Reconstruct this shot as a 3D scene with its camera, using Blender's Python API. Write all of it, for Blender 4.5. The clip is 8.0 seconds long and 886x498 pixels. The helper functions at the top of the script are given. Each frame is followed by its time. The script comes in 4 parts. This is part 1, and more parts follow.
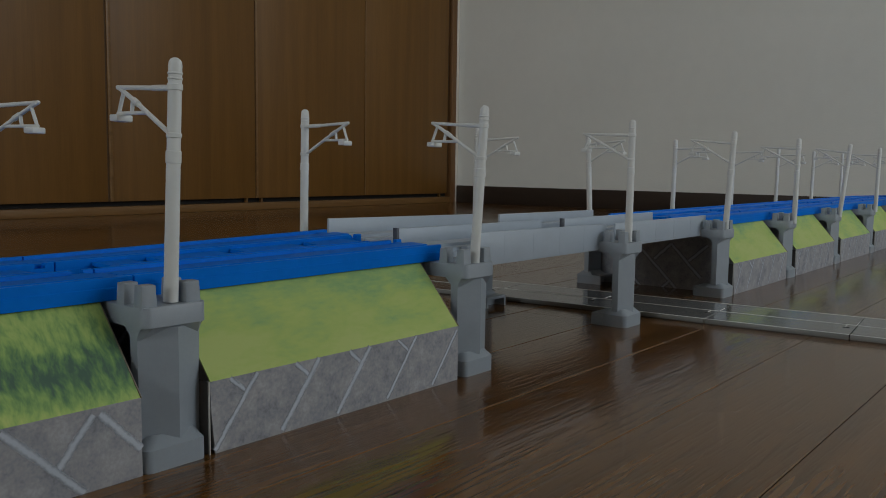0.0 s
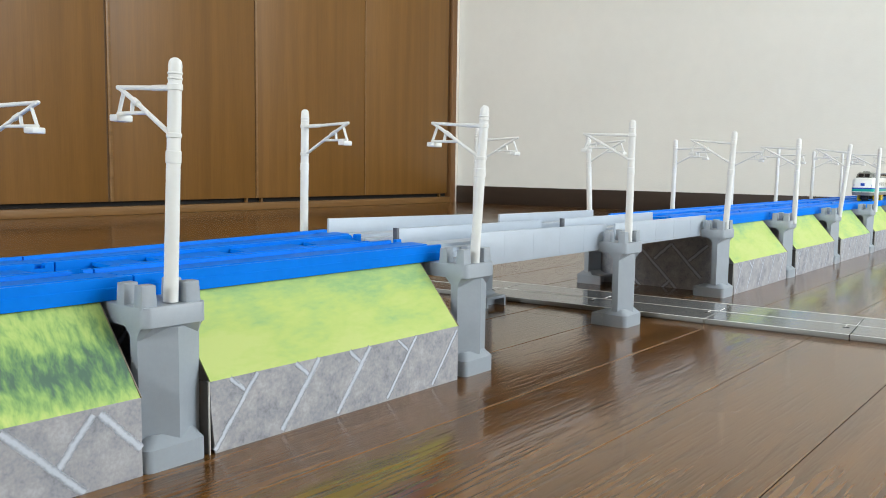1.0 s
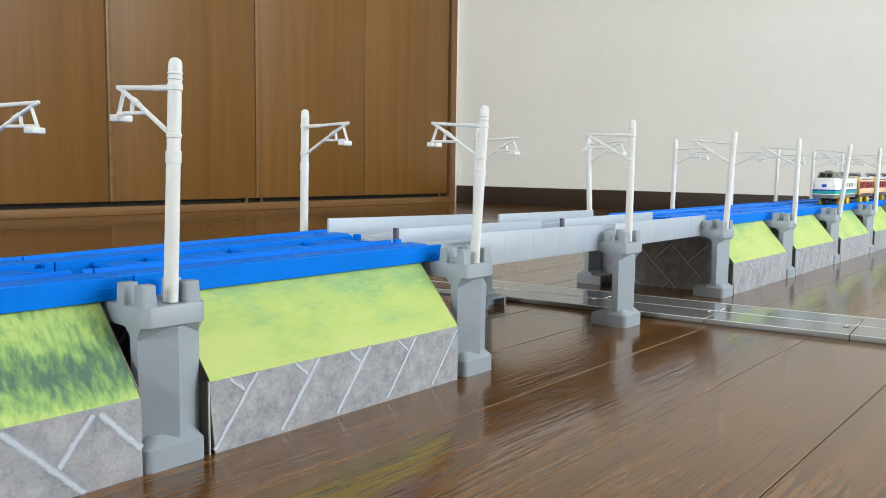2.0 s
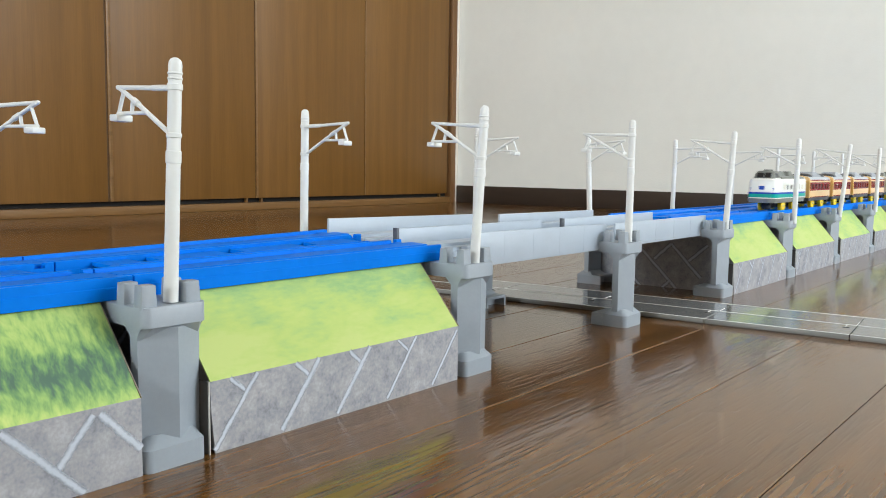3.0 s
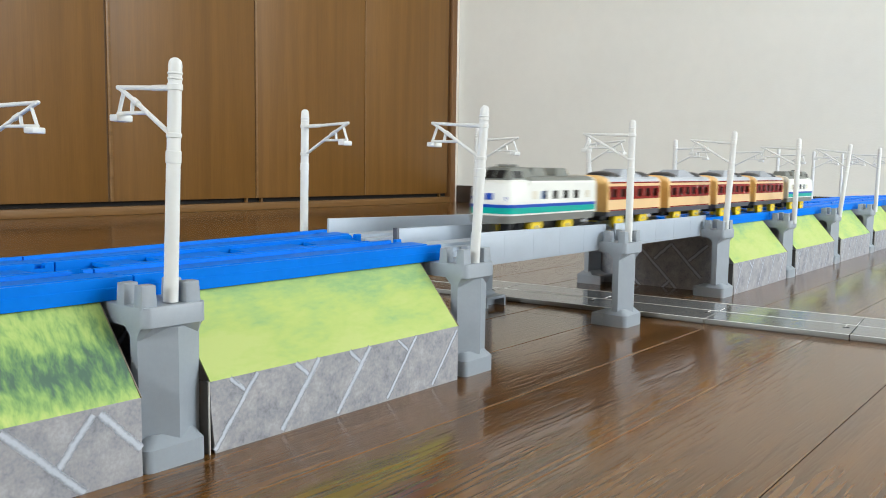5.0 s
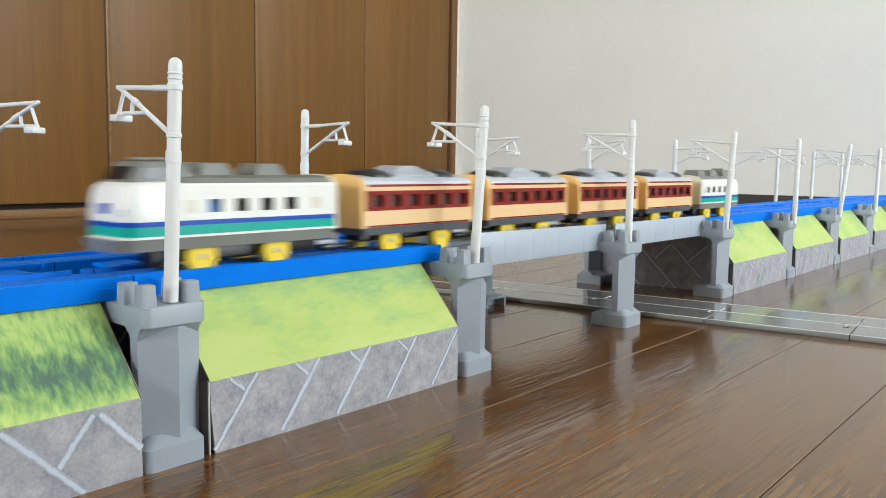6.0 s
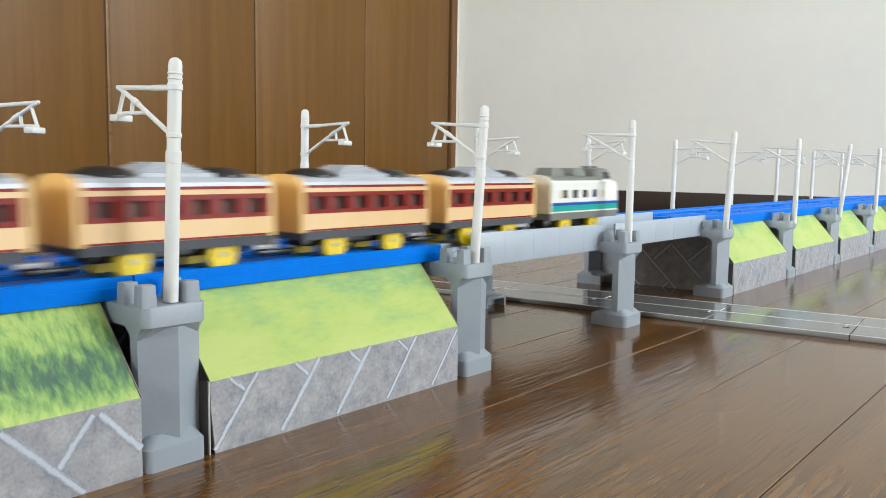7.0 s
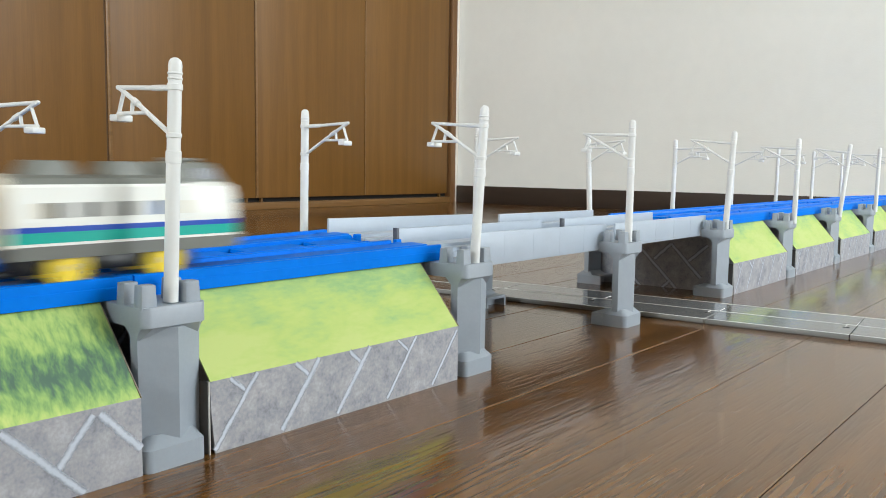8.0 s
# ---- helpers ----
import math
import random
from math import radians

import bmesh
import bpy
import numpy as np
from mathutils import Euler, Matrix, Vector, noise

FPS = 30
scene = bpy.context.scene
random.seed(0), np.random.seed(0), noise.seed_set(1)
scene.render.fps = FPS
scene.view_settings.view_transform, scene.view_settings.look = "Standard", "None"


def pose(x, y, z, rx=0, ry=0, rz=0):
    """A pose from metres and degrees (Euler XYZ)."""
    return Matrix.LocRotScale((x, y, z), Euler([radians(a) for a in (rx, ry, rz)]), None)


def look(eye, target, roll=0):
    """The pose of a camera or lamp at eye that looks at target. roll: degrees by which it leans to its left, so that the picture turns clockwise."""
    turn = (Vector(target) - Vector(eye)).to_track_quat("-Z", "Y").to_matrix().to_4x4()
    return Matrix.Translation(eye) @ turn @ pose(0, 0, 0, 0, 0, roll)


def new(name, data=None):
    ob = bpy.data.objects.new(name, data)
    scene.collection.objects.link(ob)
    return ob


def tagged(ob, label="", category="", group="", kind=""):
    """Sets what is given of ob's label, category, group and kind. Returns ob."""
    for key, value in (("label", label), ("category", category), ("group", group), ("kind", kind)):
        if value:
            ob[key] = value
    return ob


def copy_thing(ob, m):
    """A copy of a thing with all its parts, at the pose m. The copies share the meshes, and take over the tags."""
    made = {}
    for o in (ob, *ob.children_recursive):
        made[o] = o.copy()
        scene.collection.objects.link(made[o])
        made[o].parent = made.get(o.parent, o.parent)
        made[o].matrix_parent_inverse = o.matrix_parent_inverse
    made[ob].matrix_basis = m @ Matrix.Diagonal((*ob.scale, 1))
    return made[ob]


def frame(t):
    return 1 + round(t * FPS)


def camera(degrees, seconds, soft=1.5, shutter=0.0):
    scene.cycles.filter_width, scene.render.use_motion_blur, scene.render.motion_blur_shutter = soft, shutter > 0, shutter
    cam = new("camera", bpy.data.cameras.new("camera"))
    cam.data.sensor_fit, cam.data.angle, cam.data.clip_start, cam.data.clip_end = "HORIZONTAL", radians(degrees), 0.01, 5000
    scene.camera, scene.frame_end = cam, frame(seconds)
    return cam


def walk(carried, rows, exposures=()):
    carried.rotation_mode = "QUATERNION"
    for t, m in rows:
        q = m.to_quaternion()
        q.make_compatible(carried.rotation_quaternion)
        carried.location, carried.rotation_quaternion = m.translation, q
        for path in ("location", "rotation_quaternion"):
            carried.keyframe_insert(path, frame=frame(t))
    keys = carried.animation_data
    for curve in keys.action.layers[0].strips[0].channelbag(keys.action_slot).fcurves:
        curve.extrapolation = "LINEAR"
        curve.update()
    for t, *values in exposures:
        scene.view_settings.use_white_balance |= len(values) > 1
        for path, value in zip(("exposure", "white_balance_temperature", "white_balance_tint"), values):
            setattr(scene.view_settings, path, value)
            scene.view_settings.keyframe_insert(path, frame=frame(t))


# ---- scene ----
cam = camera(56.098, 8.0, soft=0.95, shutter=0.75)
EYE = pose(-0.1979, -0.3057, 0.1294, 90 - 5.6234, 0, -51.0296) @ pose(0, 0, 0, 0, 0, 0.7865)
walk(cam, [(0.0, EYE), (8.0, EYE)],
     exposures=[(0.0, -1.90), (0.1, -1.56), (0.2, -1.25), (0.3, -0.97), (0.4, -0.69), (0.5, -0.43), (0.6, -0.20), (0.7, 0.0), (1.0, 0.0), (8.0, 0.0)])

# ---- light: an overcast day through a tall glass door on the south side and a window in the west ----
world = bpy.data.worlds.new("sky")
scene.world = world
world.use_nodes = True
wn = world.node_tree
sky = wn.nodes.new("ShaderNodeTexSky")
sky.sky_type = "NISHITA"
sky.sun_disc = False
sky.sun_elevation = radians(48)
sky.sun_rotation = radians(150)
wn.links.new(sky.outputs[0], wn.nodes["Background"].inputs[0])
wn.nodes["Background"].inputs[1].default_value = 0.12
sun_data = bpy.data.lights.new("sun", "SUN")
sun_data.energy, sun_data.angle, sun_data.color = 0.8, radians(15), (1.0, 0.96, 0.9)
sun = new("sun", sun_data)
sun.matrix_world = look((0, 0, 5), (-2.2, -1.0, 0))
window_data = bpy.data.lights.new("window_light", "AREA")
window_data.shape, window_data.size, window_data.size_y = "RECTANGLE", 1.5, 1.80
window_data.energy, window_data.color = 78.0, (0.90, 0.98, 1.02)
window_lamp = new("window_light", window_data)
window_lamp.matrix_world = look((1.42, -2.36, 1.02), (1.42, 0.0, 1.02))
west_data = bpy.data.lights.new("west_window_light", "AREA")
west_data.shape, west_data.size, west_data.size_y = "RECTANGLE", 1.9, 1.10
west_data.energy, west_data.color = 160.0, (0.90, 0.98, 1.02)
west_lamp = new("west_window_light", west_data)
west_lamp.matrix_world = look((-4.56, 0.55, 1.56), (0.0, 0.55, 1.56))

S = 0.216          # length of one straight track, and the spacing of the piers
CAP = 0.0697       # top of the piers
Y1, Y2 = 0.0300, 0.1400   # outer sides of the double track


# ---- materials ----
def mat(name, color, rough=0.5, metal=0.0, coat=0.0, vary=0.12, scale=40.0, bump=0.0, bump_scale=400.0,
        stretch=(1, 1, 1), color2=None, spec=0.5, sss=0.0, rand=0.0):
    """A surface with two scales of variation and fine relief, in object space metres."""
    m = bpy.data.materials.new(name)
    m.use_nodes = True
    nt = m.node_tree
    b = nt.nodes["Principled BSDF"]
    tc = nt.nodes.new("ShaderNodeTexCoord")
    mp = nt.nodes.new("ShaderNodeMapping")
    mp.inputs["Scale"].default_value = stretch
    nt.links.new(tc.outputs["Object"], mp.inputs[0])
    n1 = nt.nodes.new("ShaderNodeTexNoise")
    n1.inputs["Scale"].default_value, n1.inputs["Detail"].default_value = scale, 6
    n2 = nt.nodes.new("ShaderNodeTexNoise")
    n2.inputs["Scale"].default_value, n2.inputs["Detail"].default_value = scale * 9, 3
    nt.links.new(mp.outputs[0], n1.inputs[0])
    nt.links.new(mp.outputs[0], n2.inputs[0])
    add = nt.nodes.new("ShaderNodeMath")
    add.operation = "MULTIPLY_ADD"
    nt.links.new(n2.outputs[0], add.inputs[0])
    add.inputs[1].default_value = 0.4
    nt.links.new(n1.outputs[0], add.inputs[2])
    ramp = nt.nodes.new("ShaderNodeValToRGB")
    ramp.color_ramp.elements[0].position, ramp.color_ramp.elements[1].position = 0.45, 0.95
    c2 = color2 or [min(1, c * (1 + vary)) for c in color]
    c1 = color if color2 else [c * (1 - vary) for c in color]
    ramp.color_ramp.elements[0].color = (*c1, 1)
    ramp.color_ramp.elements[1].color = (*c2, 1)
    nt.links.new(add.outputs[0], ramp.inputs[0])
    out = ramp.outputs[0]
    if rand:
        info = nt.nodes.new("ShaderNodeObjectInfo")
        rng = nt.nodes.new("ShaderNodeMapRange")
        rng.inputs["To Min"].default_value, rng.inputs["To Max"].default_value = 1 - rand, 1 + rand
        nt.links.new(info.outputs["Random"], rng.inputs[0])
        hsv = nt.nodes.new("ShaderNodeHueSaturation")
        nt.links.new(rng.outputs[0], hsv.inputs["Value"])
        nt.links.new(out, hsv.inputs["Color"])
        out = hsv.outputs[0]
    nt.links.new(out, b.inputs["Base Color"])
    rr = nt.nodes.new("ShaderNodeMapRange")
    rr.inputs["To Min"].default_value, rr.inputs["To Max"].default_value = rough * 0.85, min(1, rough * 1.2)
    nt.links.new(n1.outputs[0], rr.inputs[0])
    nt.links.new(rr.outputs[0], b.inputs["Roughness"])
    b.inputs["Metallic"].default_value = metal
    b.inputs["Coat Weight"].default_value = coat
    b.inputs["Specular IOR Level"].default_value = spec
    if sss:
        b.inputs["Subsurface Weight"].default_value = sss
        b.inputs["Subsurface Radius"].default_value = (0.003, 0.003, 0.003)
    if bump:
        n3 = nt.nodes.new("ShaderNodeTexNoise")
        n3.inputs["Scale"].default_value, n3.inputs["Detail"].default_value = bump_scale, 4
        nt.links.new(mp.outputs[0], n3.inputs[0])
        bp = nt.nodes.new("ShaderNodeBump")
        bp.inputs["Strength"].default_value, bp.inputs["Distance"].default_value = bump, 0.001
        nt.links.new(n3.outputs[0], bp.inputs["Height"])
        nt.links.new(bp.outputs[0], b.inputs["Normal"])
    return m


def wood_mat(name, dark, mid, light, stretch, rough, rand, bump, coat=0.0, fine=1.0, spec=0.5, pore=False, tint=(1.0, 1.0, 1.0, 1.0)):
    """Streaked wood grain; stretch sets its direction."""
    m = bpy.data.materials.new(name)
    m.use_nodes = True
    nt = m.node_tree
    b = nt.nodes["Principled BSDF"]
    tc = nt.nodes.new("ShaderNodeTexCoord")
    info = nt.nodes.new("ShaderNodeObjectInfo")
    off = nt.nodes.new("ShaderNodeVectorMath")
    off.operation = "MULTIPLY_ADD"
    nt.links.new(info.outputs["Random"], off.inputs[0])
    off.inputs[1].default_value = (7.0, 3.0, 5.0)
    nt.links.new(tc.outputs["Object"], off.inputs[2])
    mp = nt.nodes.new("ShaderNodeMapping")
    mp.inputs["Scale"].default_value = stretch
    nt.links.new(off.outputs[0], mp.inputs[0])
    broad = nt.nodes.new("ShaderNodeTexNoise")
    broad.inputs["Scale"].default_value, broad.inputs["Detail"].default_value = 1.0, 5
    broad.inputs["Distortion"].default_value = 0.6
    pores = nt.nodes.new("ShaderNodeTexNoise")
    pores.inputs["Scale"].default_value, pores.inputs["Detail"].default_value = 7.0 * fine, 3
    nt.links.new(mp.outputs[0], broad.inputs[0])
    nt.links.new(mp.outputs[0], pores.inputs[0])
    mix = nt.nodes.new("ShaderNodeMath")
    mix.operation = "MULTIPLY_ADD"
    nt.links.new(pores.outputs[0], mix.inputs[0])
    mix.inputs[1].default_value = 0.55
    nt.links.new(broad.outputs[0], mix.inputs[2])
    ramp = nt.nodes.new("ShaderNodeValToRGB")
    e = ramp.color_ramp.elements
    e[0].position, e[0].color = 0.5, (*dark, 1)
    e[1].position, e[1].color = 1.0, (*light, 1)
    k = e.new(0.75)
    k.color = (*mid, 1)
    nt.links.new(mix.outputs[0], ramp.inputs[0])
    rng = nt.nodes.new("ShaderNodeMapRange")
    rng.inputs["To Min"].default_value, rng.inputs["To Max"].default_value = 1 - rand, 1 + rand
    nt.links.new(info.outputs["Random"], rng.inputs[0])
    hsv = nt.nodes.new("ShaderNodeHueSaturation")
    nt.links.new(rng.outputs[0], hsv.inputs["Value"])
    nt.links.new(ramp.outputs[0], hsv.inputs["Color"])
    nt.links.new(hsv.outputs[0], b.inputs["Base Color"])
    rr = nt.nodes.new("ShaderNodeMapRange")
    rr.inputs["To Min"].default_value, rr.inputs["To Max"].default_value = rough * 0.7, rough * 1.35
    nt.links.new(pores.outputs[0], rr.inputs[0])
    nt.links.new(rr.outputs[0], b.inputs["Roughness"])
    b.inputs["Coat Weight"].default_value = coat
    b.inputs["Coat Roughness"].default_value = 0.12
    b.inputs["Specular IOR Level"].default_value = spec
    b.inputs["Specular Tint"].default_value = tint
    bp = nt.nodes.new("ShaderNodeBump")
    bp.inputs["Strength"].default_value, bp.inputs["Distance"].default_value = bump, 0.0008
    nt.links.new(pores.outputs[0], bp.inputs["Height"])
    if pore:
        # open dark pores, pressed into the lacquer
        cut = nt.nodes.new("ShaderNodeMapRange")
        cut.inputs["From Min"].default_value, cut.inputs["From Max"].default_value = 0.28, 0.50
        nt.links.new(pores.outputs[0], cut.inputs[0])
        nt.links.new(cut.outputs[0], bp.inputs["Height"])
        dark_mix = nt.nodes.new("ShaderNodeMix")
        dark_mix.data_type = "RGBA"
        nt.links.new(cut.outputs[0], dark_mix.inputs["Factor"])
        dark_mix.inputs["A"].default_value = (dark[0] * 0.6, dark[1] * 0.6, dark[2] * 0.6, 1)
        nt.links.new(hsv.outputs[0], dark_mix.inputs["B"])
        nt.links.new(dark_mix.outputs["Result"], b.inputs["Base Color"])
    nt.links.new(bp.outputs[0], b.inputs["Normal"])
    return m


def print_mat(name, stops, scale, stretch, detail=6, rough=0.55, amount=0.0, grain=0.3, bands=()):
    """A printed picture on paper: noise through a ramp of several colours."""
    m = bpy.data.materials.new(name)
    m.use_nodes = True
    nt = m.node_tree
    b = nt.nodes["Principled BSDF"]
    tc = nt.nodes.new("ShaderNodeTexCoord")
    info = nt.nodes.new("ShaderNodeObjectInfo")
    off = nt.nodes.new("ShaderNodeVectorMath")
    off.operation = "MULTIPLY_ADD"
    nt.links.new(info.outputs["Random"], off.inputs[0])
    off.inputs[1].default_value = (1.7, 0.9, 0.0)
    nt.links.new(tc.outputs["Object"], off.inputs[2])
    mp = nt.nodes.new("ShaderNodeMapping")
    mp.inputs["Scale"].default_value = stretch
    nt.links.new(off.outputs[0], mp.inputs[0])
    n1 = nt.nodes.new("ShaderNodeTexNoise")
    n1.inputs["Scale"].default_value, n1.inputs["Detail"].default_value = scale, detail
    n1.inputs["Roughness"].default_value = 0.62
    nt.links.new(mp.outputs[0], n1.inputs[0])
    n2 = nt.nodes.new("ShaderNodeTexNoise")
    n2.inputs["Scale"].default_value, n2.inputs["Detail"].default_value = scale * 0.32, 2
    nt.links.new(off.outputs[0], n2.inputs[0])
    ma = nt.nodes.new("ShaderNodeMath")
    ma.operation = "MULTIPLY_ADD"
    nt.links.new(n2.outputs[0], ma.inputs[0])
    ma.inputs[1].default_value = amount
    nt.links.new(n1.outputs[0], ma.inputs[2])
    n4 = nt.nodes.new("ShaderNodeTexNoise")
    n4.inputs["Scale"].default_value, n4.inputs["Detail"].default_value = scale * 6, 3
    nt.links.new(mp.outputs[0], n4.inputs[0])
    mb = nt.nodes.new("ShaderNodeMath")
    mb.operation = "MULTIPLY_ADD"
    nt.links.new(n4.outputs[0], mb.inputs[0])
    mb.inputs[1].default_value = grain
    nt.links.new(ma.outputs[0], mb.inputs[2])
    mc = nt.nodes.new("ShaderNodeMath")
    mc.operation = "SUBTRACT"
    nt.links.new(mb.outputs[0], mc.inputs[0])
    mc.inputs[1].default_value = grain * 0.5
    if bands:
        # the print runs from near tufts at its lower edge to far meadow at its upper edge
        sep = nt.nodes.new("ShaderNodeSeparateXYZ")
        nt.links.new(tc.outputs["Object"], sep.inputs[0])
        up = nt.nodes.new("ShaderNodeMapRange")
        up.inputs["From Min"].default_value, up.inputs["From Max"].default_value = 0.033, 0.070
        nt.links.new(sep.outputs["Z"], up.inputs[0])
        br = nt.nodes.new("ShaderNodeValToRGB")
        be = br.color_ramp.elements
        be[0].position, be[0].color = bands[0][0], (bands[0][1],) * 3 + (1,)
        be[1].position, be[1].color = bands[-1][0], (bands[-1][1],) * 3 + (1,)
        for pos, v in bands[1:-1]:
            be.new(pos).color = (v, v, v, 1)
        nt.links.new(up.outputs[0], br.inputs[0])
        md = nt.nodes.new("ShaderNodeMath")
        md.operation = "ADD"
        nt.links.new(mc.outputs[0], md.inputs[0])
        nt.links.new(br.outputs[0], md.inputs[1])
        mc = nt.nodes.new("ShaderNodeMath")
        mc.operation = "SUBTRACT"
        nt.links.new(md.outputs[0], mc.inputs[0])
        mc.inputs[1].default_value = 0.5
    ramp = nt.nodes.new("ShaderNodeValToRGB")
    e = ramp.color_ramp.elements
    e[0].position, e[0].color = stops[0][0], (*stops[0][1], 1)
    e[1].position, e[1].color = stops[-1][0], (*stops[-1][1], 1)
    for pos, col in stops[1:-1]:
        e.new(pos).color = (*col, 1)
    nt.links.new(mc.outputs[0], ramp.inputs[0])
    nt.links.new(ramp.outputs[0], b.inputs["Base Color"])
    b.inputs["Roughness"].default_value = rough
    b.inputs["Specular IOR Level"].default_value = 0.35
    n3 = nt.nodes.new("ShaderNodeTexNoise")
    n3.inputs["Scale"].default_value = 900
    nt.links.new(tc.outputs["Object"], n3.inputs[0])
    bp = nt.nodes.new("ShaderNodeBump")
    bp.inputs["Strength"].default_value, bp.inputs["Distance"].default_value = 0.08, 0.0005
    nt.links.new(n3.outputs[0], bp.inputs["Height"])
    nt.links.new(bp.outputs[0], b.inputs["Normal"])
    return m


def tuft_mat(name):
    """A printed close view of grass: pale meadow above, dark hollows between bright blades below."""
    m = bpy.data.materials.new(name)
    m.use_nodes = True
    nt = m.node_tree
    b = nt.nodes["Principled BSDF"]
    tc = nt.nodes.new("ShaderNodeTexCoord")
    warp = nt.nodes.new("ShaderNodeTexNoise")
    warp.inputs["Scale"].default_value, warp.inputs["Detail"].default_value = 60, 2
    nt.links.new(tc.outputs["Object"], warp.inputs[0])
    bend = nt.nodes.new("ShaderNodeVectorMath")
    bend.operation = "MULTIPLY_ADD"
    nt.links.new(warp.outputs["Color"], bend.inputs[0])
    bend.inputs[1].default_value = (0.006, 0.0, 0.004)
    nt.links.new(tc.outputs["Object"], bend.inputs[2])

    def field(stretch, scale, detail, rough=0.5):
        mp = nt.nodes.new("ShaderNodeMapping")
        mp.inputs["Scale"].default_value = stretch
        mp.inputs["Rotation"].default_value = (0, radians(-10), 0)
        nt.links.new(bend.outputs[0], mp.inputs[0])
        n = nt.nodes.new("ShaderNodeTexNoise")
        n.inputs["Scale"].default_value, n.inputs["Detail"].default_value, n.inputs["Roughness"].default_value = scale, detail, rough
        nt.links.new(mp.outputs[0], n.inputs[0])
        return n.outputs[0]

    def total(a, k, c):
        f = nt.nodes.new("ShaderNodeMath")
        f.operation = "MULTIPLY_ADD"
        nt.links.new(a, f.inputs[0])
        f.inputs[1].default_value = k
        nt.links.new(c, f.inputs[2])
        return f.outputs[0]

    sep = nt.nodes.new("ShaderNodeSeparateXYZ")
    nt.links.new(bend.outputs[0], sep.inputs[0])
    up = nt.nodes.new("ShaderNodeMapRange")
    up.inputs["From Min"].default_value, up.inputs["From Max"].default_value = 0.036, 0.073
    nt.links.new(sep.outputs["Z"], up.inputs[0])
    band = nt.nodes.new("ShaderNodeValToRGB")
    e = band.color_ramp.elements
    e[0].position, e[0].color = 0.0, (0.42, 0.42, 0.42, 1)
    e[1].position, e[1].color = 1.0, (0.30, 0.30, 0.30, 1)
    for pos, v in ((0.10, 0.28), (0.30, 0.06), (0.50, 0.12), (0.68, 0.30), (0.85, 0.36)):
        e.new(pos).color = (v, v, v, 1)
    nt.links.new(up.outputs[0], band.inputs[0])
    sum1 = total(field((1.0, 0.0, 0.75), 60, 3), 0.62, band.outputs[0])
    sum2 = total(field((2.0, 0.0, 0.95), 150, 3, 0.6), 0.85, sum1)
    sum3 = total(field((1.6, 0.0, 1.0), 420, 2), 0.10, sum2)
    low = nt.nodes.new("ShaderNodeMath")
    low.operation = "SUBTRACT"
    nt.links.new(sum3, low.inputs[0])
    low.inputs[1].default_value = 0.47
    ramp = nt.nodes.new("ShaderNodeValToRGB")
    r = ramp.color_ramp.elements
    r[0].position, r[0].color = 0.30, (0.080, 0.150, 0.105, 1)
    r[1].position, r[1].color = 0.86, (0.50, 0.60, 0.19, 1)
    for pos, col in ((0.38, (0.110, 0.215, 0.110)), (0.48, (0.175, 0.315, 0.115)), (0.58, (0.265, 0.420, 0.135)), (0.68, (0.36, 0.515, 0.15))):
        r.new(pos).color = (*col, 1)
    nt.links.new(low.outputs[0], ramp.inputs[0])
    nt.links.new(ramp.outputs[0], b.inputs["Base Color"])
    b.inputs["Roughness"].default_value = 0.5
    b.inputs["Specular IOR Level"].default_value = 0.35
    return m


def mortar_mat(name, color):
    """A pale printed line with soft, uneven edges: its UV runs along and across the line."""
    m = bpy.data.materials.new(name)
    m.use_nodes = True
    nt = m.node_tree
    b = nt.nodes["Principled BSDF"]
    b.inputs["Base Color"].default_value = (*color, 1)
    b.inputs["Roughness"].default_value = 0.5
    tc = nt.nodes.new("ShaderNodeTexCoord")
    sep = nt.nodes.new("ShaderNodeSeparateXYZ")
    nt.links.new(tc.outputs["UV"], sep.inputs[0])
    dist = nt.nodes.new("ShaderNodeMath")
    dist.operation = "SUBTRACT"
    nt.links.new(sep.outputs["Y"], dist.inputs[0])
    dist.inputs[1].default_value = 0.5
    away = nt.nodes.new("ShaderNodeMath")
    away.operation = "ABSOLUTE"
    nt.links.new(dist.outputs[0], away.inputs[0])
    n = nt.nodes.new("ShaderNodeTexNoise")
    n.inputs["Scale"].default_value, n.inputs["Detail"].default_value = 700, 4
    nt.links.new(tc.outputs["Object"], n.inputs[0])
    wob = nt.nodes.new("ShaderNodeMath")
    wob.operation = "MULTIPLY_ADD"
    nt.links.new(n.outputs[0], wob.inputs[0])
    wob.inputs[1].default_value = 0.30
    nt.links.new(away.outputs[0], wob.inputs[2])
    soft = nt.nodes.new("ShaderNodeMapRange")
    soft.inputs["From Min"].default_value, soft.inputs["From Max"].default_value = 0.26, 0.62
    soft.inputs["To Min"].default_value, soft.inputs["To Max"].default_value = 1.0, 0.0
    nt.links.new(wob.outputs[0], soft.inputs[0])
    nt.links.new(soft.outputs[0], b.inputs["Alpha"])
    return m


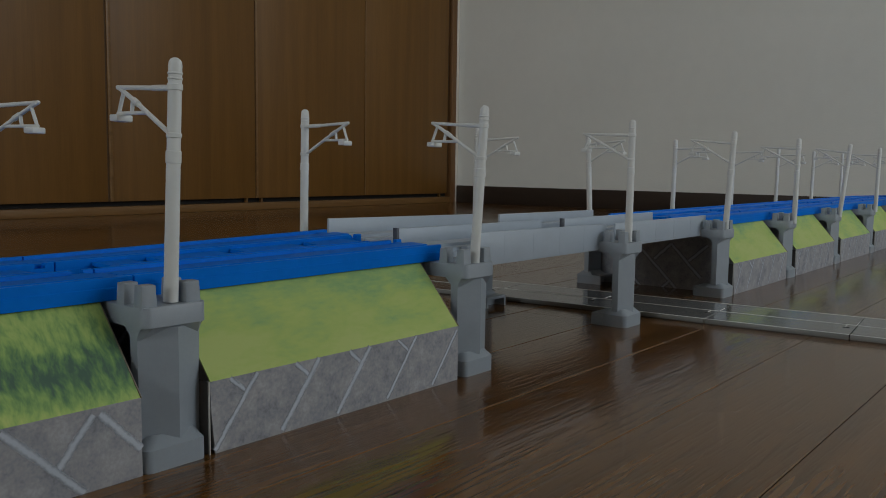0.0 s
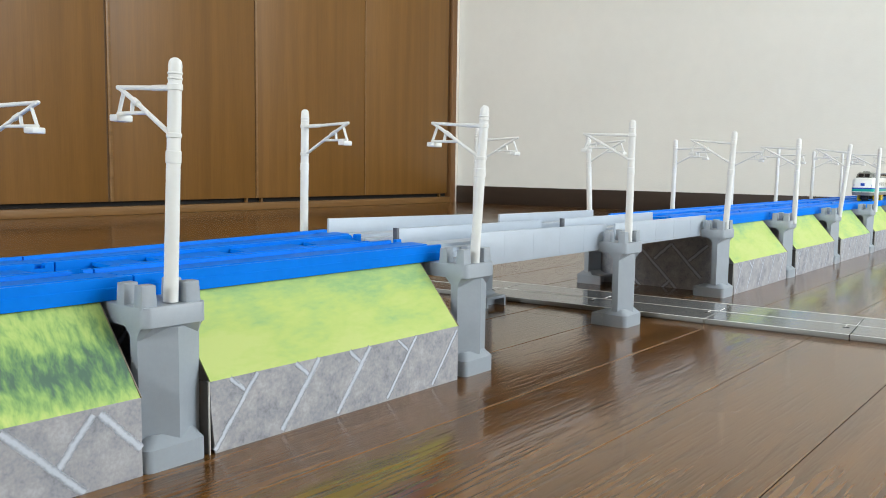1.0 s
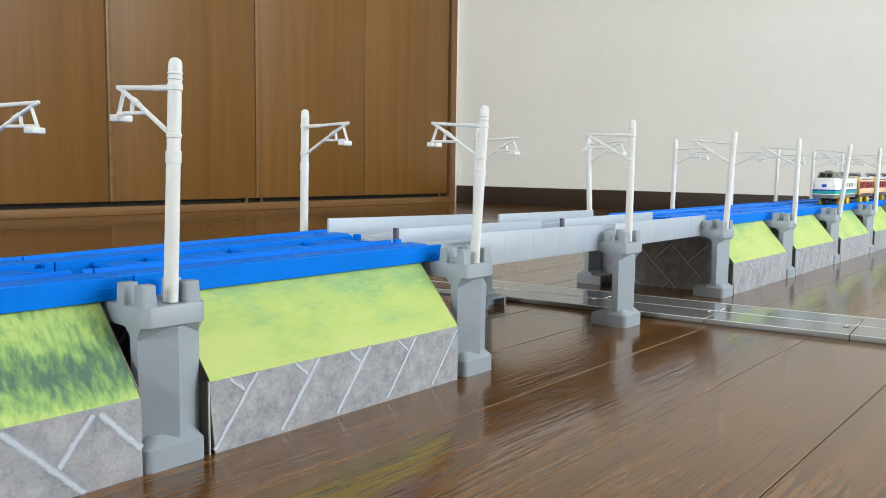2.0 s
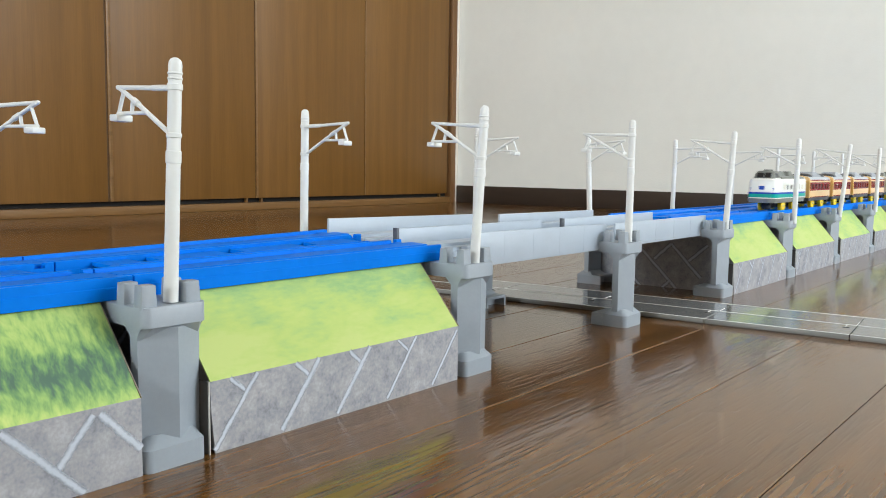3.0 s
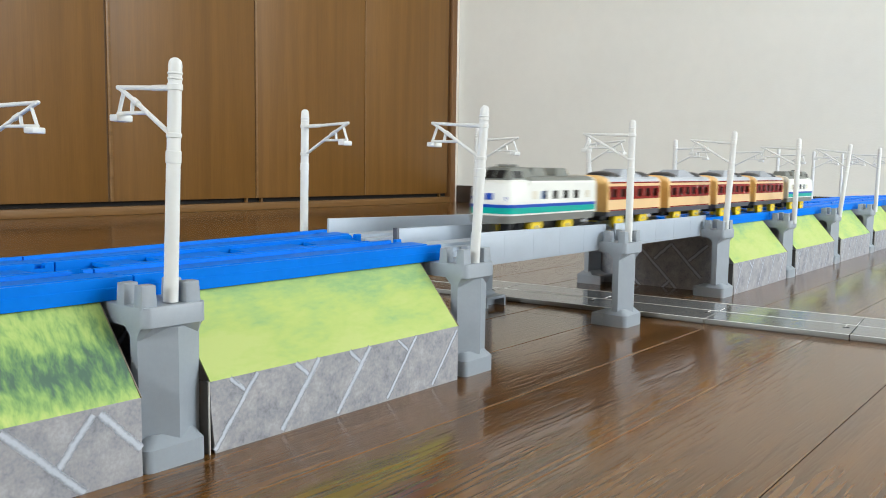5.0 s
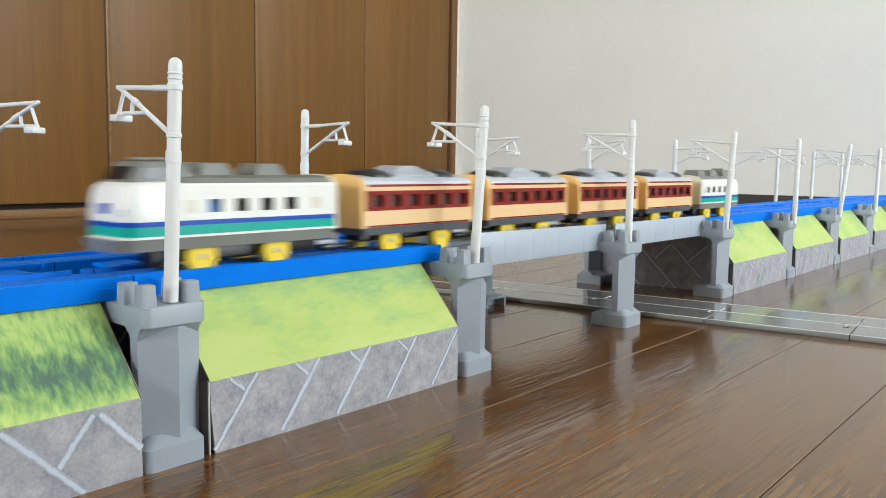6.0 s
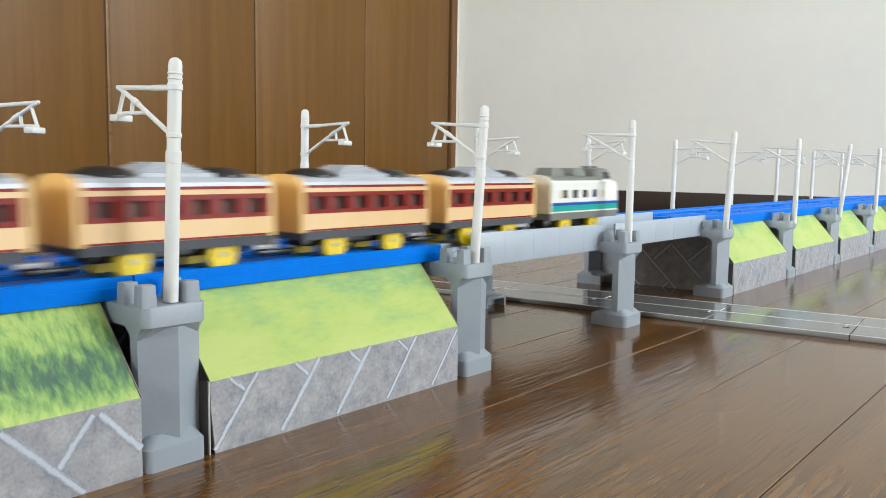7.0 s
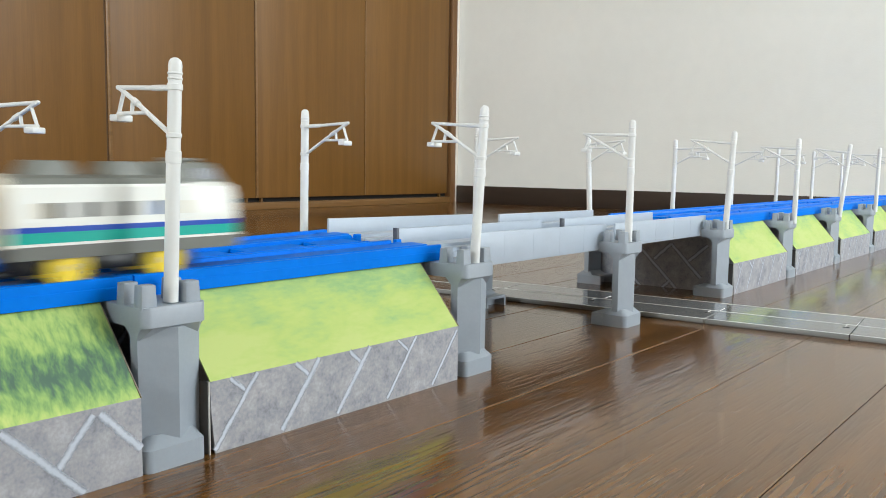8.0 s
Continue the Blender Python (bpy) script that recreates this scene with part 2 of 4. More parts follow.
M_WALL = mat("wallpaper", (0.80, 0.802, 0.758), 0.9, vary=0.03, scale=3, bump=0.35, bump_scale=220, spec=0.2)
M_CEIL = mat("ceiling_paper", (0.8, 0.79, 0.76), 0.9, vary=0.03, scale=3, spec=0.2)
M_FLOOR = wood_mat("floor_oak", (0.090, 0.0370, 0.0085), (0.132, 0.057, 0.0138), (0.176, 0.079, 0.0210), (3.0, 48, 48), 0.105, 0.10, 0.13, 0.0, fine=1.3, spec=0.70, pore=True, tint=(1.0, 0.86, 0.63, 1.0))
M_JOINT = mat("floor_joint", (0.030, 0.017, 0.010), 0.8)
M_CAB = wood_mat("cabinet_wood", (0.166, 0.0755, 0.0140), (0.194, 0.0885, 0.0168), (0.224, 0.1045, 0.0214), (34, 34, 1.2), 0.42, 0.03, 0.08, fine=1.6, spec=0.42)
M_FRAME = wood_mat("frame_wood", (0.15, 0.067, 0.022), (0.185, 0.085, 0.028), (0.215, 0.104, 0.036), (30, 30, 2), 0.4, 0.04, 0.1)
M_RAIL = wood_mat("sill_wood", (0.180, 0.089, 0.028), (0.220, 0.113, 0.037), (0.262, 0.138, 0.048), (2, 38, 38), 0.35, 0.04, 0.1)
M_SLIT_SHADE = mat("slit_shade", (0.016, 0.012, 0.010), 0.8)
M_GAP_SHADE = mat("gap_shade_brown", (0.10, 0.050, 0.018), 0.6)
M_BASE = mat("baseboard_paint", (0.042, 0.028, 0.020), 0.45, vary=0.15, scale=8, stretch=(6, 1, 6))
M_TRIM = mat("light_trim", (0.80, 0.74, 0.66), 0.5, vary=0.05)
M_GREY = mat("grey_plastic", (0.285, 0.322, 0.362), 0.42, vary=0.05, scale=60, bump=0.05, bump_scale=1800, sss=0.0)
M_GIRD = mat("pale_grey_plastic", (0.388, 0.444, 0.513), 0.38, vary=0.04, scale=50, bump=0.05, bump_scale=1800)
M_BLUE = mat("blue_plastic", (0.0, 0.172, 0.73), 0.38, vary=0.07, scale=35, bump=0.04, bump_scale=1500, spec=0.05)
M_WHITE = mat("white_plastic", (0.69, 0.70, 0.685), 0.38, vary=0.03, scale=60, sss=0.0)
M_GRASS = print_mat("grass_print", [(0.42, (0.21, 0.375, 0.165)), (0.58, (0.285, 0.45, 0.170)), (0.70, (0.365, 0.505, 0.160)), (0.82, (0.425, 0.54, 0.150)), (1.0, (0.47, 0.56, 0.18))],
                    46, (0.55, 1.0, 1.7), 6, 0.5, amount=0.90, grain=0.34, bands=((0.0, 0.42), (0.35, 0.43), (0.75, 0.30), (1.0, 0.16)))
M_GRASS2 = tuft_mat("dark_grass_print")
M_STONE = print_mat("stone_print", [(0.40, (0.19, 0.197, 0.22)), (0.58, (0.29, 0.297, 0.325)), (0.70, (0.345, 0.34, 0.355)), (0.88, (0.43, 0.43, 0.455))],
                    110, (1, 1, 1), 10, 0.5, amount=0.3, grain=0.5)
M_MORTAR = mortar_mat("pale_mortar_print", (0.50, 0.54, 0.61))
M_PAPER = mat("paper_edge", (0.55, 0.53, 0.50), 0.8)
M_CARD = mat("card_edge", (0.27, 0.22, 0.17), 0.8)
M_INNER = mat("card_back", (0.10, 0.09, 0.08), 0.9)
M_ROAD = mat("road_plastic", (0.165, 0.170, 0.168), 0.13, vary=0.12, scale=60, bump=0.03, bump_scale=500, spec=0.95)
M_ROADLINE = mat("road_line", (0.68, 0.68, 0.66), 0.35, vary=0.08)
M_ROADEDGE = mat("road_edge", (0.21, 0.21, 0.20), 0.4, vary=0.10)
M_CREAM = mat("cream_paint", (0.78, 0.53, 0.265), 0.30, vary=0.03, scale=60, coat=0.15)
M_TAN = mat("tan_plastic", (0.82, 0.51, 0.18), 0.36, vary=0.04, scale=60)
M_RED = mat("deep_red_paint", (0.235, 0.014, 0.009), 0.26, vary=0.08, scale=60, spec=0.22)
M_SKIRT = mat("dark_slate_plastic", (0.068, 0.076, 0.094), 0.42, vary=0.08)
M_SILVER = mat("silver_roof", (0.47, 0.50, 0.55), 0.32, vary=0.05, metal=0.1)
M_UNIT = mat("grey_roof_unit", (0.36, 0.385, 0.425), 0.36, vary=0.05)
M_BLACK = mat("black_plastic", (0.012, 0.012, 0.013), 0.32, vary=0.1)
M_YELLOW = mat("yellow_plastic", (0.86, 0.62, 0.015), 0.38, vary=0.05)
M_IVORY = mat("ivory_plastic", (0.77, 0.775, 0.73), 0.36, vary=0.03, coat=0.2)
M_IVORYEND = mat("ivory_end", (0.66, 0.615, 0.50), 0.4, vary=0.03)
M_GREEN = mat("teal_stripe", (0.0, 0.37, 0.30), 0.30, vary=0.04, spec=0.25)
M_NAVY = mat("blue_stripe", (0.006, 0.062, 0.40), 0.30, vary=0.04, spec=0.25)
M_ROOFGREY = mat("olive_grey_roof", (0.168, 0.176, 0.155), 0.42, vary=0.06)
M_CHASSIS = mat("grey_skirt", (0.195, 0.20, 0.185), 0.42, vary=0.06)
M_GLASSBLK = mat("tinted_pane", (0.010, 0.010, 0.011), 0.12, vary=0.1)
M_HOOK = mat("light_grey_hook", (0.45, 0.46, 0.48), 0.35)
M_INTERIOR = mat("cabin_interior", (0.045, 0.038, 0.028), 0.7)
M_REDINT = mat("red_brown_interior", (0.115, 0.030, 0.018), 0.5, vary=0.25, scale=120)
M_MOTOR = mat("motor_blue", (0.02, 0.14, 0.42), 0.5)


# ---- mesh helpers ----
def mesh_of(name, bm, material, smooth=False):
    bmesh.ops.recalc_face_normals(bm, faces=bm.faces)
    me = bpy.data.meshes.new(name)
    bm.to_mesh(me)
    bm.free()
    for mm in (material if isinstance(material, (list, tuple)) else [material]):
        me.materials.append(mm)
    if smooth:
        me.polygons.foreach_set("use_smooth", [True] * len(me.polygons))
        me.set_sharp_from_angle(angle=radians(24))
    return me


def part(name, bm, material, parent=None, label="", smooth=True, m=None):
    ob = new(name, mesh_of(name, bm, material, smooth))
    if parent is not None:
        ob.parent = parent
    if m is not None:
        ob.matrix_basis = m
    return tagged(ob, label)


def thing(name, m, label, category, group="", kind=""):
    ob = new(name)
    ob.empty_display_size = 0.02
    ob.matrix_basis = m
    return tagged(ob, label, category, group, kind)


def box(bm, x0, x1, y0, y1, z0, z1, bevel=0.0, seg=2):
    got = bmesh.ops.create_cube(bm, size=1)["verts"]
    bmesh.ops.transform(bm, verts=got, matrix=Matrix.Translation(((x0 + x1) / 2, (y0 + y1) / 2, (z0 + z1) / 2))
                        @ Matrix.Diagonal((abs(x1 - x0), abs(y1 - y0), abs(z1 - z0), 1)))
    if bevel:
        edges = list({e for v in got for e in v.link_edges})
        bmesh.ops.bevel(bm, geom=edges, offset=bevel, segments=seg, profile=0.5, affect="EDGES")
    return bm


def prism(bm, outline, axis, lo, hi):
    """A closed outline of (a, b) points drawn out along x, y or z."""
    def put(a, b, c):
        return {"x": (c, a, b), "y": (a, c, b), "z": (a, b, c)}[axis]
    low = [bm.verts.new(put(a, b, lo)) for a, b in outline]
    high = [bm.verts.new(put(a, b, hi)) for a, b in outline]
    n = len(outline)
    bm.faces.new(low)
    bm.faces.new(high)
    for i in range(n):
        bm.faces.new((low[i], low[(i + 1) % n], high[(i + 1) % n], high[i]))
    return bm


def rod(bm, a, b, r0, r1=None, seg=14):
    """A tapered round bar from a to b."""
    a, b = Vector(a), Vector(b)
    r1 = r0 if r1 is None else r1
    turn = (b - a).to_track_quat("Z", "Y").to_matrix()
    rings = []
    for c, r in ((a, r0), (b, r1)):
        rings.append([bm.verts.new(c + turn @ Vector((r * math.cos(2 * math.pi * i / seg), r * math.sin(2 * math.pi * i / seg), 0)))
                      for i in range(seg)])
    for i in range(seg):
        bm.faces.new((rings[0][i], rings[0][(i + 1) % seg], rings[1][(i + 1) % seg], rings[1][i]))
    bm.faces.new(rings[0])
    bm.faces.new(rings[1])
    return bm


def lathe(bm, profile, seg=20, c=(0, 0)):
    """Rings of (radius, height) round the z axis."""
    rings = []
    for r, z in profile:
        rings.append([bm.verts.new((c[0] + r * math.cos(2 * math.pi * i / seg), c[1] + r * math.sin(2 * math.pi * i / seg), z))
                      for i in range(seg)])
    for a, b in zip(rings, rings[1:]):
        for i in range(seg):
            bm.faces.new((a[i], a[(i + 1) % seg], b[(i + 1) % seg], b[i]))
    bm.faces.new(rings[0])
    bm.faces.new(rings[-1])
    return bm


def loft(bm, rings):
    """Joins rings of equal count and closes both ends."""
    vs = [[bm.verts.new(p) for p in ring] for ring in rings]
    n = len(vs[0])
    for a, b in zip(vs, vs[1:]):
        for i in range(n):
            bm.faces.new((a[i], a[(i + 1) % n], b[(i + 1) % n], b[i]))
    bm.faces.new(vs[0])
    bm.faces.new(vs[-1])
    return bm


def footprint(x0, x1, half, r0, r1, z, seg=5):
    """A rounded rectangle seen from above: r0 rounds its x0 end, r1 its x1 end."""
    pts = []
    for cx, cy, r, start in ((x1 - r1, half - r1, r1, 0), (x0 + r0, half - r0, r0, 90), (x0 + r0, -half + r0, r0, 180), (x1 - r1, -half + r1, r1, 270)):
        for i in range(seg + 1):
            a = radians(start + 90 * i / seg)
            pts.append((cx + r * math.cos(a), cy + r * math.sin(a), z))
    return pts


# ---- the room ----
XE, YN, YS, XW, ZC = 2.262, 1.62, -2.40, -4.60, 2.40
floor = part("floor", box(bmesh.new(), XW, XE, YS, YN + 0.5, -0.06, -0.0035), M_JOINT, label="glossy dark brown wooden plank floor")
tagged(floor, category="floor", kind="structure")
wall_east = part("wall_east", box(bmesh.new(), XE, XE + 0.12, YS, YN + 0.6, 0, ZC), M_WALL, label="plain off-white papered room wall")
tagged(wall_east, category="wall", kind="structure")
bm = bmesh.new()
box(bm, XW - 0.12, XW, YS, -0.45, 0, ZC)
box(bm, XW - 0.12, XW, 1.55, YN + 0.6, 0, ZC)
box(bm, XW - 0.12, XW, -0.45, 1.55, 0, 0.96)
box(bm, XW - 0.12, XW, -0.45, 1.55, 2.15, ZC)
wall_west = part("wall_west", bm, M_WALL, label="off-white wall with a wide window opening")
tagged(wall_west, category="wall", kind="structure")
bm = box(bmesh.new(), XW, XE, YN + 0.45, YN + 0.57, 0, ZC)
wall_north = tagged(part("wall_north", bm, M_WALL, label="off-white wall behind the built-in cabinet"), category="wall", kind="structure")
bm = bmesh.new()
WX0, WX1, WZ0, WZ1 = 0.62, 2.22, 0.06, 1.98
box(bm, XW, WX0, YS - 0.12, YS, 0, ZC)
box(bm, WX1, XE, YS - 0.12, YS, 0, ZC)
box(bm, WX0, WX1, YS - 0.12, YS, 0, WZ0)
box(bm, WX0, WX1, YS - 0.12, YS, WZ1, ZC)
wall_south = tagged(part("wall_south", bm, M_WALL, label="off-white wall with a wide window opening"), category="wall", kind="structure")
window_1 = tagged(new("window_1"), "tall white-framed glass door window reaching the floor", "window", kind="structure")
window_1.location = (0, YS - 0.06, 0)
for x0, x1, z0, z1 in ((WX0, WX0 + 0.04, WZ0, WZ1), (WX1 - 0.04, WX1, WZ0, WZ1), (1.40, 1.44, WZ0 + 0.04, WZ1 - 0.04),
                       (WX0 + 0.04, WX1 - 0.04, WZ0, WZ0 + 0.04), (WX0 + 0.04, WX1 - 0.04, WZ1 - 0.04, WZ1)):
    part("window_frame", box(bmesh.new(), x0, x1, -0.03, 0.03, z0, z1, 0.004), M_WHITE, window_1)
window_2 = tagged(new("window_2"), "wide white-framed window in the wall", "window", kind="structure")
window_2.location = (XW - 0.06, 0, 0)
for y0, y1, z0, z1 in ((-0.45, -0.41, 0.96, 2.15), (1.51, 1.55, 0.96, 2.15), (0.53, 0.57, 1.00, 2.11), (-0.41, 1.51, 0.96, 1.00), (-0.41, 1.51, 2.11, 2.15)):
    part("window_frame", box(bmesh.new(), -0.03, 0.03, y0, y1, z0, z1, 0.004), M_WHITE, window_2)
ceiling = tagged(part("ceiling", box(bmesh.new(), XW, XE, YS, YN + 0.6, ZC, ZC + 0.1), M_CEIL, label="plain white papered ceiling"), category="ceiling", kind="structure")
ground = tagged(part("ground", box(bmesh.new(), -400, 400, -400, 400, -0.6, -0.5), mat("yard_soil", (0.12, 0.11, 0.09), 0.95, scale=2), label="bare ground outside the house"),
                category="ground", kind="structure")
bm = box(bmesh.new(), XE - 0.009, XE - 0.0005, YS, YN - 0.003, 0, 0.0625, 0.0015)
tagged(part("baseboard", bm, M_BASE, label="dark brown painted baseboard along the wall"), category="baseboard", kind="structure")
bm = box(bmesh.new(), XE - 0.0195, XE - 0.0005, YN - 0.002, YN + 0.03, 0, 2.1, 0.001)
tagged(part("trim", bm, M_TRIM, label="pale narrow trim strip in the room corner"), category="trim", kind="structure")


def cabinet():
    """A run of built-in doors; a near-black bar paints the shaded slit above the sill."""
    c = thing("built_in_cabinet", pose(0, YN, 0), "brown wood-grained built-in cabinet with tall closed doors", "cabinet")
    part("sill", box(bmesh.new(), XW + 0.02, XE - 0.0465, -0.004, 0.43, 0, 0.0208, 0.0015), M_RAIL, c, "lighter brown wooden sill")
    # near-black bar: the slit's shade is put into its colour
    part("slit", box(bmesh.new(), XW + 0.02, XE - 0.0465, 0.022, 0.42, 0.021, 0.0335), M_SLIT_SHADE, c, "near-black bar for the shade in the slit under the doors")
    part("top_rail", box(bmesh.new(), XW + 0.02, XE - 0.0465, 0.0, 0.43, 2.0, 2.1, 0.002), M_RAIL, c)
    part("side_post", box(bmesh.new(), XE - 0.0460, XE - 0.020, -0.006, 0.43, 0, 2.1, 0.0015), M_FRAME, c, "narrow brown side post")
    part("backing", box(bmesh.new(), XW + 0.02, XE - 0.0465, 0.010, 0.42, 0.034, 2.0), M_GAP_SHADE, c)
    edges = [2.2205, 1.7680, 1.3230, 0.8735, 0.4250, -0.0240, -0.4730, -0.9220, -1.371, -1.82, -2.269, -2.718, -3.167, -3.616, -4.065, -4.514]
    for i, (b, a) in enumerate(zip(edges, edges[1:])):
        gap = (0.0003, 0.0026, 0.0042)[i] if i < 3 else 0.0006
        strip = (0.0040, 0.0064, 0.0103)[i] if i < 3 else 0.0
        right = 0.0215 if i == 0 else 0.0003
        d = part("door", box(bmesh.new(), a + gap + strip, b - right, 0.0, 0.0095, 0.0335, 1.998, 0.0012), M_CAB, c)
        # shallow filler whose dark brown stands in for shade in the door gap
        if gap > 0.001:
            part("gap_shade_strip", box(bmesh.new(), a, a + gap - 0.0003, 0.0022, 0.0095, 0.0335, 1.998), M_GAP_SHADE, d, "dark brown filler for the shaded gap between doors")
        if strip:
            part("edge_strip", box(bmesh.new(), a + gap, a + gap + strip - 0.0002, -0.0022, 0.0095, 0.0335, 1.998, 0.0010), M_RAIL, d, "pale rounded door edge")
    for x in (1.296, 1.349, 2.165):
        part("floor_guide", box(bmesh.new(), x - 0.0025, x + 0.0025, 0.004, 0.014, 0.0208, 0.0335), M_RAIL, c, "small brown door guide")
    return c


cabinet()


# ---- road plates under the bridge ----
def road_plate(m):
    r = thing("road_plate", m, "glossy grey plastic road plate with white lines on the floor", "toy road", "road plates under the bridge")
    H = 0.0556
    part("plate", box(bmesh.new(), -0.0475, 0.0475, -H, H, 0.0, 0.0042, 0.0005), M_ROAD, r, smooth=False)
    for x in (-0.0480, 0.0480):
        part("rim", box(bmesh.new(), x - 0.0004, x + 0.0004, -H, H, 0.0008, 0.0044, 0.0003), M_ROADEDGE, r, "pale rim")
    for x, w in ((-0.0466, 0.0009), (0.0, 0.0007), (0.0462, 0.0008)):
        part("line", box(bmesh.new(), x - w, x + w, -H + 0.0002, H - 0.0002, 0.0042, 0.00445), M_ROADLINE, r, "thin white line")
    # the joint: a stepped tongue outlined by pale edges, with dark slot marks beside it
    for x0, x1, y0, y1 in ((0.0030, 0.0190, -H + 0.0002, -H + 0.0006), (-0.0110, -0.0010, -H + 0.0072, -H + 0.0077), (-0.0470, -0.0440, -H + 0.0002, -H + 0.0006)):
        part("joint_edge", box(bmesh.new(), x0, x1, y0, y1, 0.0040, 0.0047, 0.0002), M_ROADLINE, r, "pale joint edge")
    # no hollow here: black marks paint the darkness inside the small slots
    part("joint_slot_mark", box(bmesh.new(), -0.0150, -0.0131, -H + 0.0040, -H + 0.0090, 0.0040, 0.0046, 0.0002), M_BLACK, r, "small black mark for a shaded joint slot")
    part("joint_slot_mark", box(bmesh.new(), 0.0006, 0.0022, -H + 0.0080, -H + 0.0112, 0.0040, 0.0046, 0.0002), M_BLACK, r, "small black mark for a shaded joint slot")
    return r


plate = road_plate(pose(0.5367, -0.0915, 0, 0, 0, 5.6))
for x, y, a in ((0.5480, -0.2025, 6.0), (0.5265, 0.0195, 4.9), (0.5168, 0.1305, 5.6), (0.5060, 0.2415, 5.4), (0.558, -0.3135, 5.2)):
    copy_thing(plate, pose(x, y, 0, 0, 0, a))


# ---- piers ----
def pier_end(p, flip):
    """One leg of a pier with its foot, cap and studs; flip mirrors it to the far side of the track."""
    def fy(y):
        return 0.17 - y if flip else y
    def bx(bm, x0, x1, y0, y1, z0, z1, bv=0.0):
        return box(bm, x0, x1, min(fy(y0), fy(y1)), max(fy(y0), fy(y1)), z0, z1, bv)
    foot = bmesh.new()
    low = [(-0.0143, -0.0006), (0.0153, -0.0006), (0.0153, 0.0205), (-0.0143, 0.0205)]
    rings = []
    for z, inset, back in ((0.0, 0.0, 0.0), (0.0100, 0.0, 0.0), (0.0140, 0.0050, 0.006)):
        rings.append([(x + (inset if x < 0 else -inset * 0.4), fy(y + (inset if y < 0.01 else -back)), z) for x, y in low])
    loft(foot, rings)
    bmesh.ops.bevel(foot, geom=[e for e in foot.edges if abs(e.verts[0].co.z - e.verts[1].co.z) > 0.002 and max(e.verts[0].co.y * (-1 if flip else 1), e.verts[1].co.y * (-1 if flip else 1)) < (-0.155 if flip else 0.01)],
                    offset=0.0034, segments=4, profile=0.5, affect="EDGES")
    part("foot", foot, M_GREY, p)
    # the inner end of the foot is a hollow tray: a top slab on two thin walls
    heel = bx(bmesh.new(), -0.0143, 0.0153, 0.0206, 0.0310, 0.0072, 0.0100, 0.0004)
    bx(heel, -0.0143, -0.0122, 0.0206, 0.0310, 0.0, 0.0073)
    bx(heel, 0.0132, 0.0153, 0.0206, 0.0310, 0.0, 0.0073)
    part("foot_tray", heel, M_GREY, p, smooth=False)
    leg = bmesh.new()
    plan = [(-0.0122, 0.0084), (0.0030, 0.0014), (0.0182, 0.0084), (0.0182, 0.0138), (-0.0122, 0.0138)]
    loft(leg, [[(0.003 + (x - 0.003) * k, fy(y), z) for x, y in plan] for z, k in ((0.0060, 0.955), (0.0600, 1.0))])
    part("leg", leg, M_GREY, p, smooth=False)
    # cap and cross arm in one piece: fascia, sloping soffit in front, chamfered knee behind
    knee = bmesh.new()
    side = [(0.0100, 0.0520), (0.0136, 0.0520), (0.0138, 0.0566), (0.0192, 0.0618), (0.0350, 0.0618), (0.0350, 0.0640), (0.0050, 0.0640), (0.0050, 0.0612), (0.0100, 0.0545)]
    prism(knee, [(fy(y), z) for y, z in side], "x", -0.0121, 0.0181)
    part("haunch", knee, M_GREY, p, smooth=False)
    soffit = bmesh.new()
    rings = []
    for w, front, corner, z in ((0.0151, 0.0086, 0.0004, 0.0545), (0.0154, 0.0020, 0.0042, 0.0611)):
        rings.append([(x + 0.003, fy(y), z) for x, y in ((-w, front + corner), (-w + corner, front), (w - corner, front), (w, front + corner), (w, 0.0125), (-w, 0.0125))])
    loft(soffit, rings)
    part("soffit", soffit, M_GREY, p, smooth=False)
    cap = bx(bmesh.new(), -0.0130, 0.0182, 0.0016, 0.0348, 0.0610, CAP)
    bmesh.ops.bevel(cap, geom=[e for e in cap.edges if abs(e.verts[0].co.z - e.verts[1].co.z) > 0.004 and abs(e.verts[0].co.y - fy(0.0016)) < 1e-4], offset=0.0040, segments=6, profile=0.5, affect="EDGES")
    bmesh.ops.bevel(cap, geom=[e for e in cap.edges if min(e.verts[0].co.z, e.verts[1].co.z) > CAP - 1e-5], offset=0.0005, segments=2, profile=0.5, affect="EDGES")
    part("cap", cap, M_GREY, p)
    for x, y in ((-0.0090, 0.0066), (0.0122, 0.0066), (-0.0090, 0.0200), (0.0122, 0.0200)):
        s = bmesh.new()
        w, d, high = 0.0039, 0.0034, (0.0060 if flip else 0.0091)
        loft(s, [[(x + a * w * k, fy(y) + b * d * k, z) for a, b in ((-1, -1), (1, -1), (1, 1), (-1, 1))] for z, k in ((CAP - 0.001, 1.0), (CAP + high - 0.0005, 0.88), (CAP + high, 0.78))])
        bmesh.ops.bevel(s, geom=[e for e in s.edges if abs(e.verts[0].co.z - e.verts[1].co.z) > 0.004], offset=0.0009, segments=2, profile=0.5, affect="EDGES")
        part("stud", s, M_GREY, p)


def pier(m):
    p = thing("bridge_pier", m, "grey plastic two-legged bridge pier standing on the floor", "bridge pier", "piers under the track")
    pier_end(p, False)
    pier_end(p, True)
    part("cross_beam", box(bmesh.new(), -0.0122, 0.0172, 0.0352, 0.1348, 0.0615, CAP - 0.0004, 0.001), M_GREY, p)
    return p


first_pier = pier(pose(0, 0, 0))
PIERS = [i for i in range(-4, 9) if i != 0]
for i in PIERS:
    copy_thing(first_pier, pose(S * i + (0.0014 if i == 1 else 0.0), 0, 0))


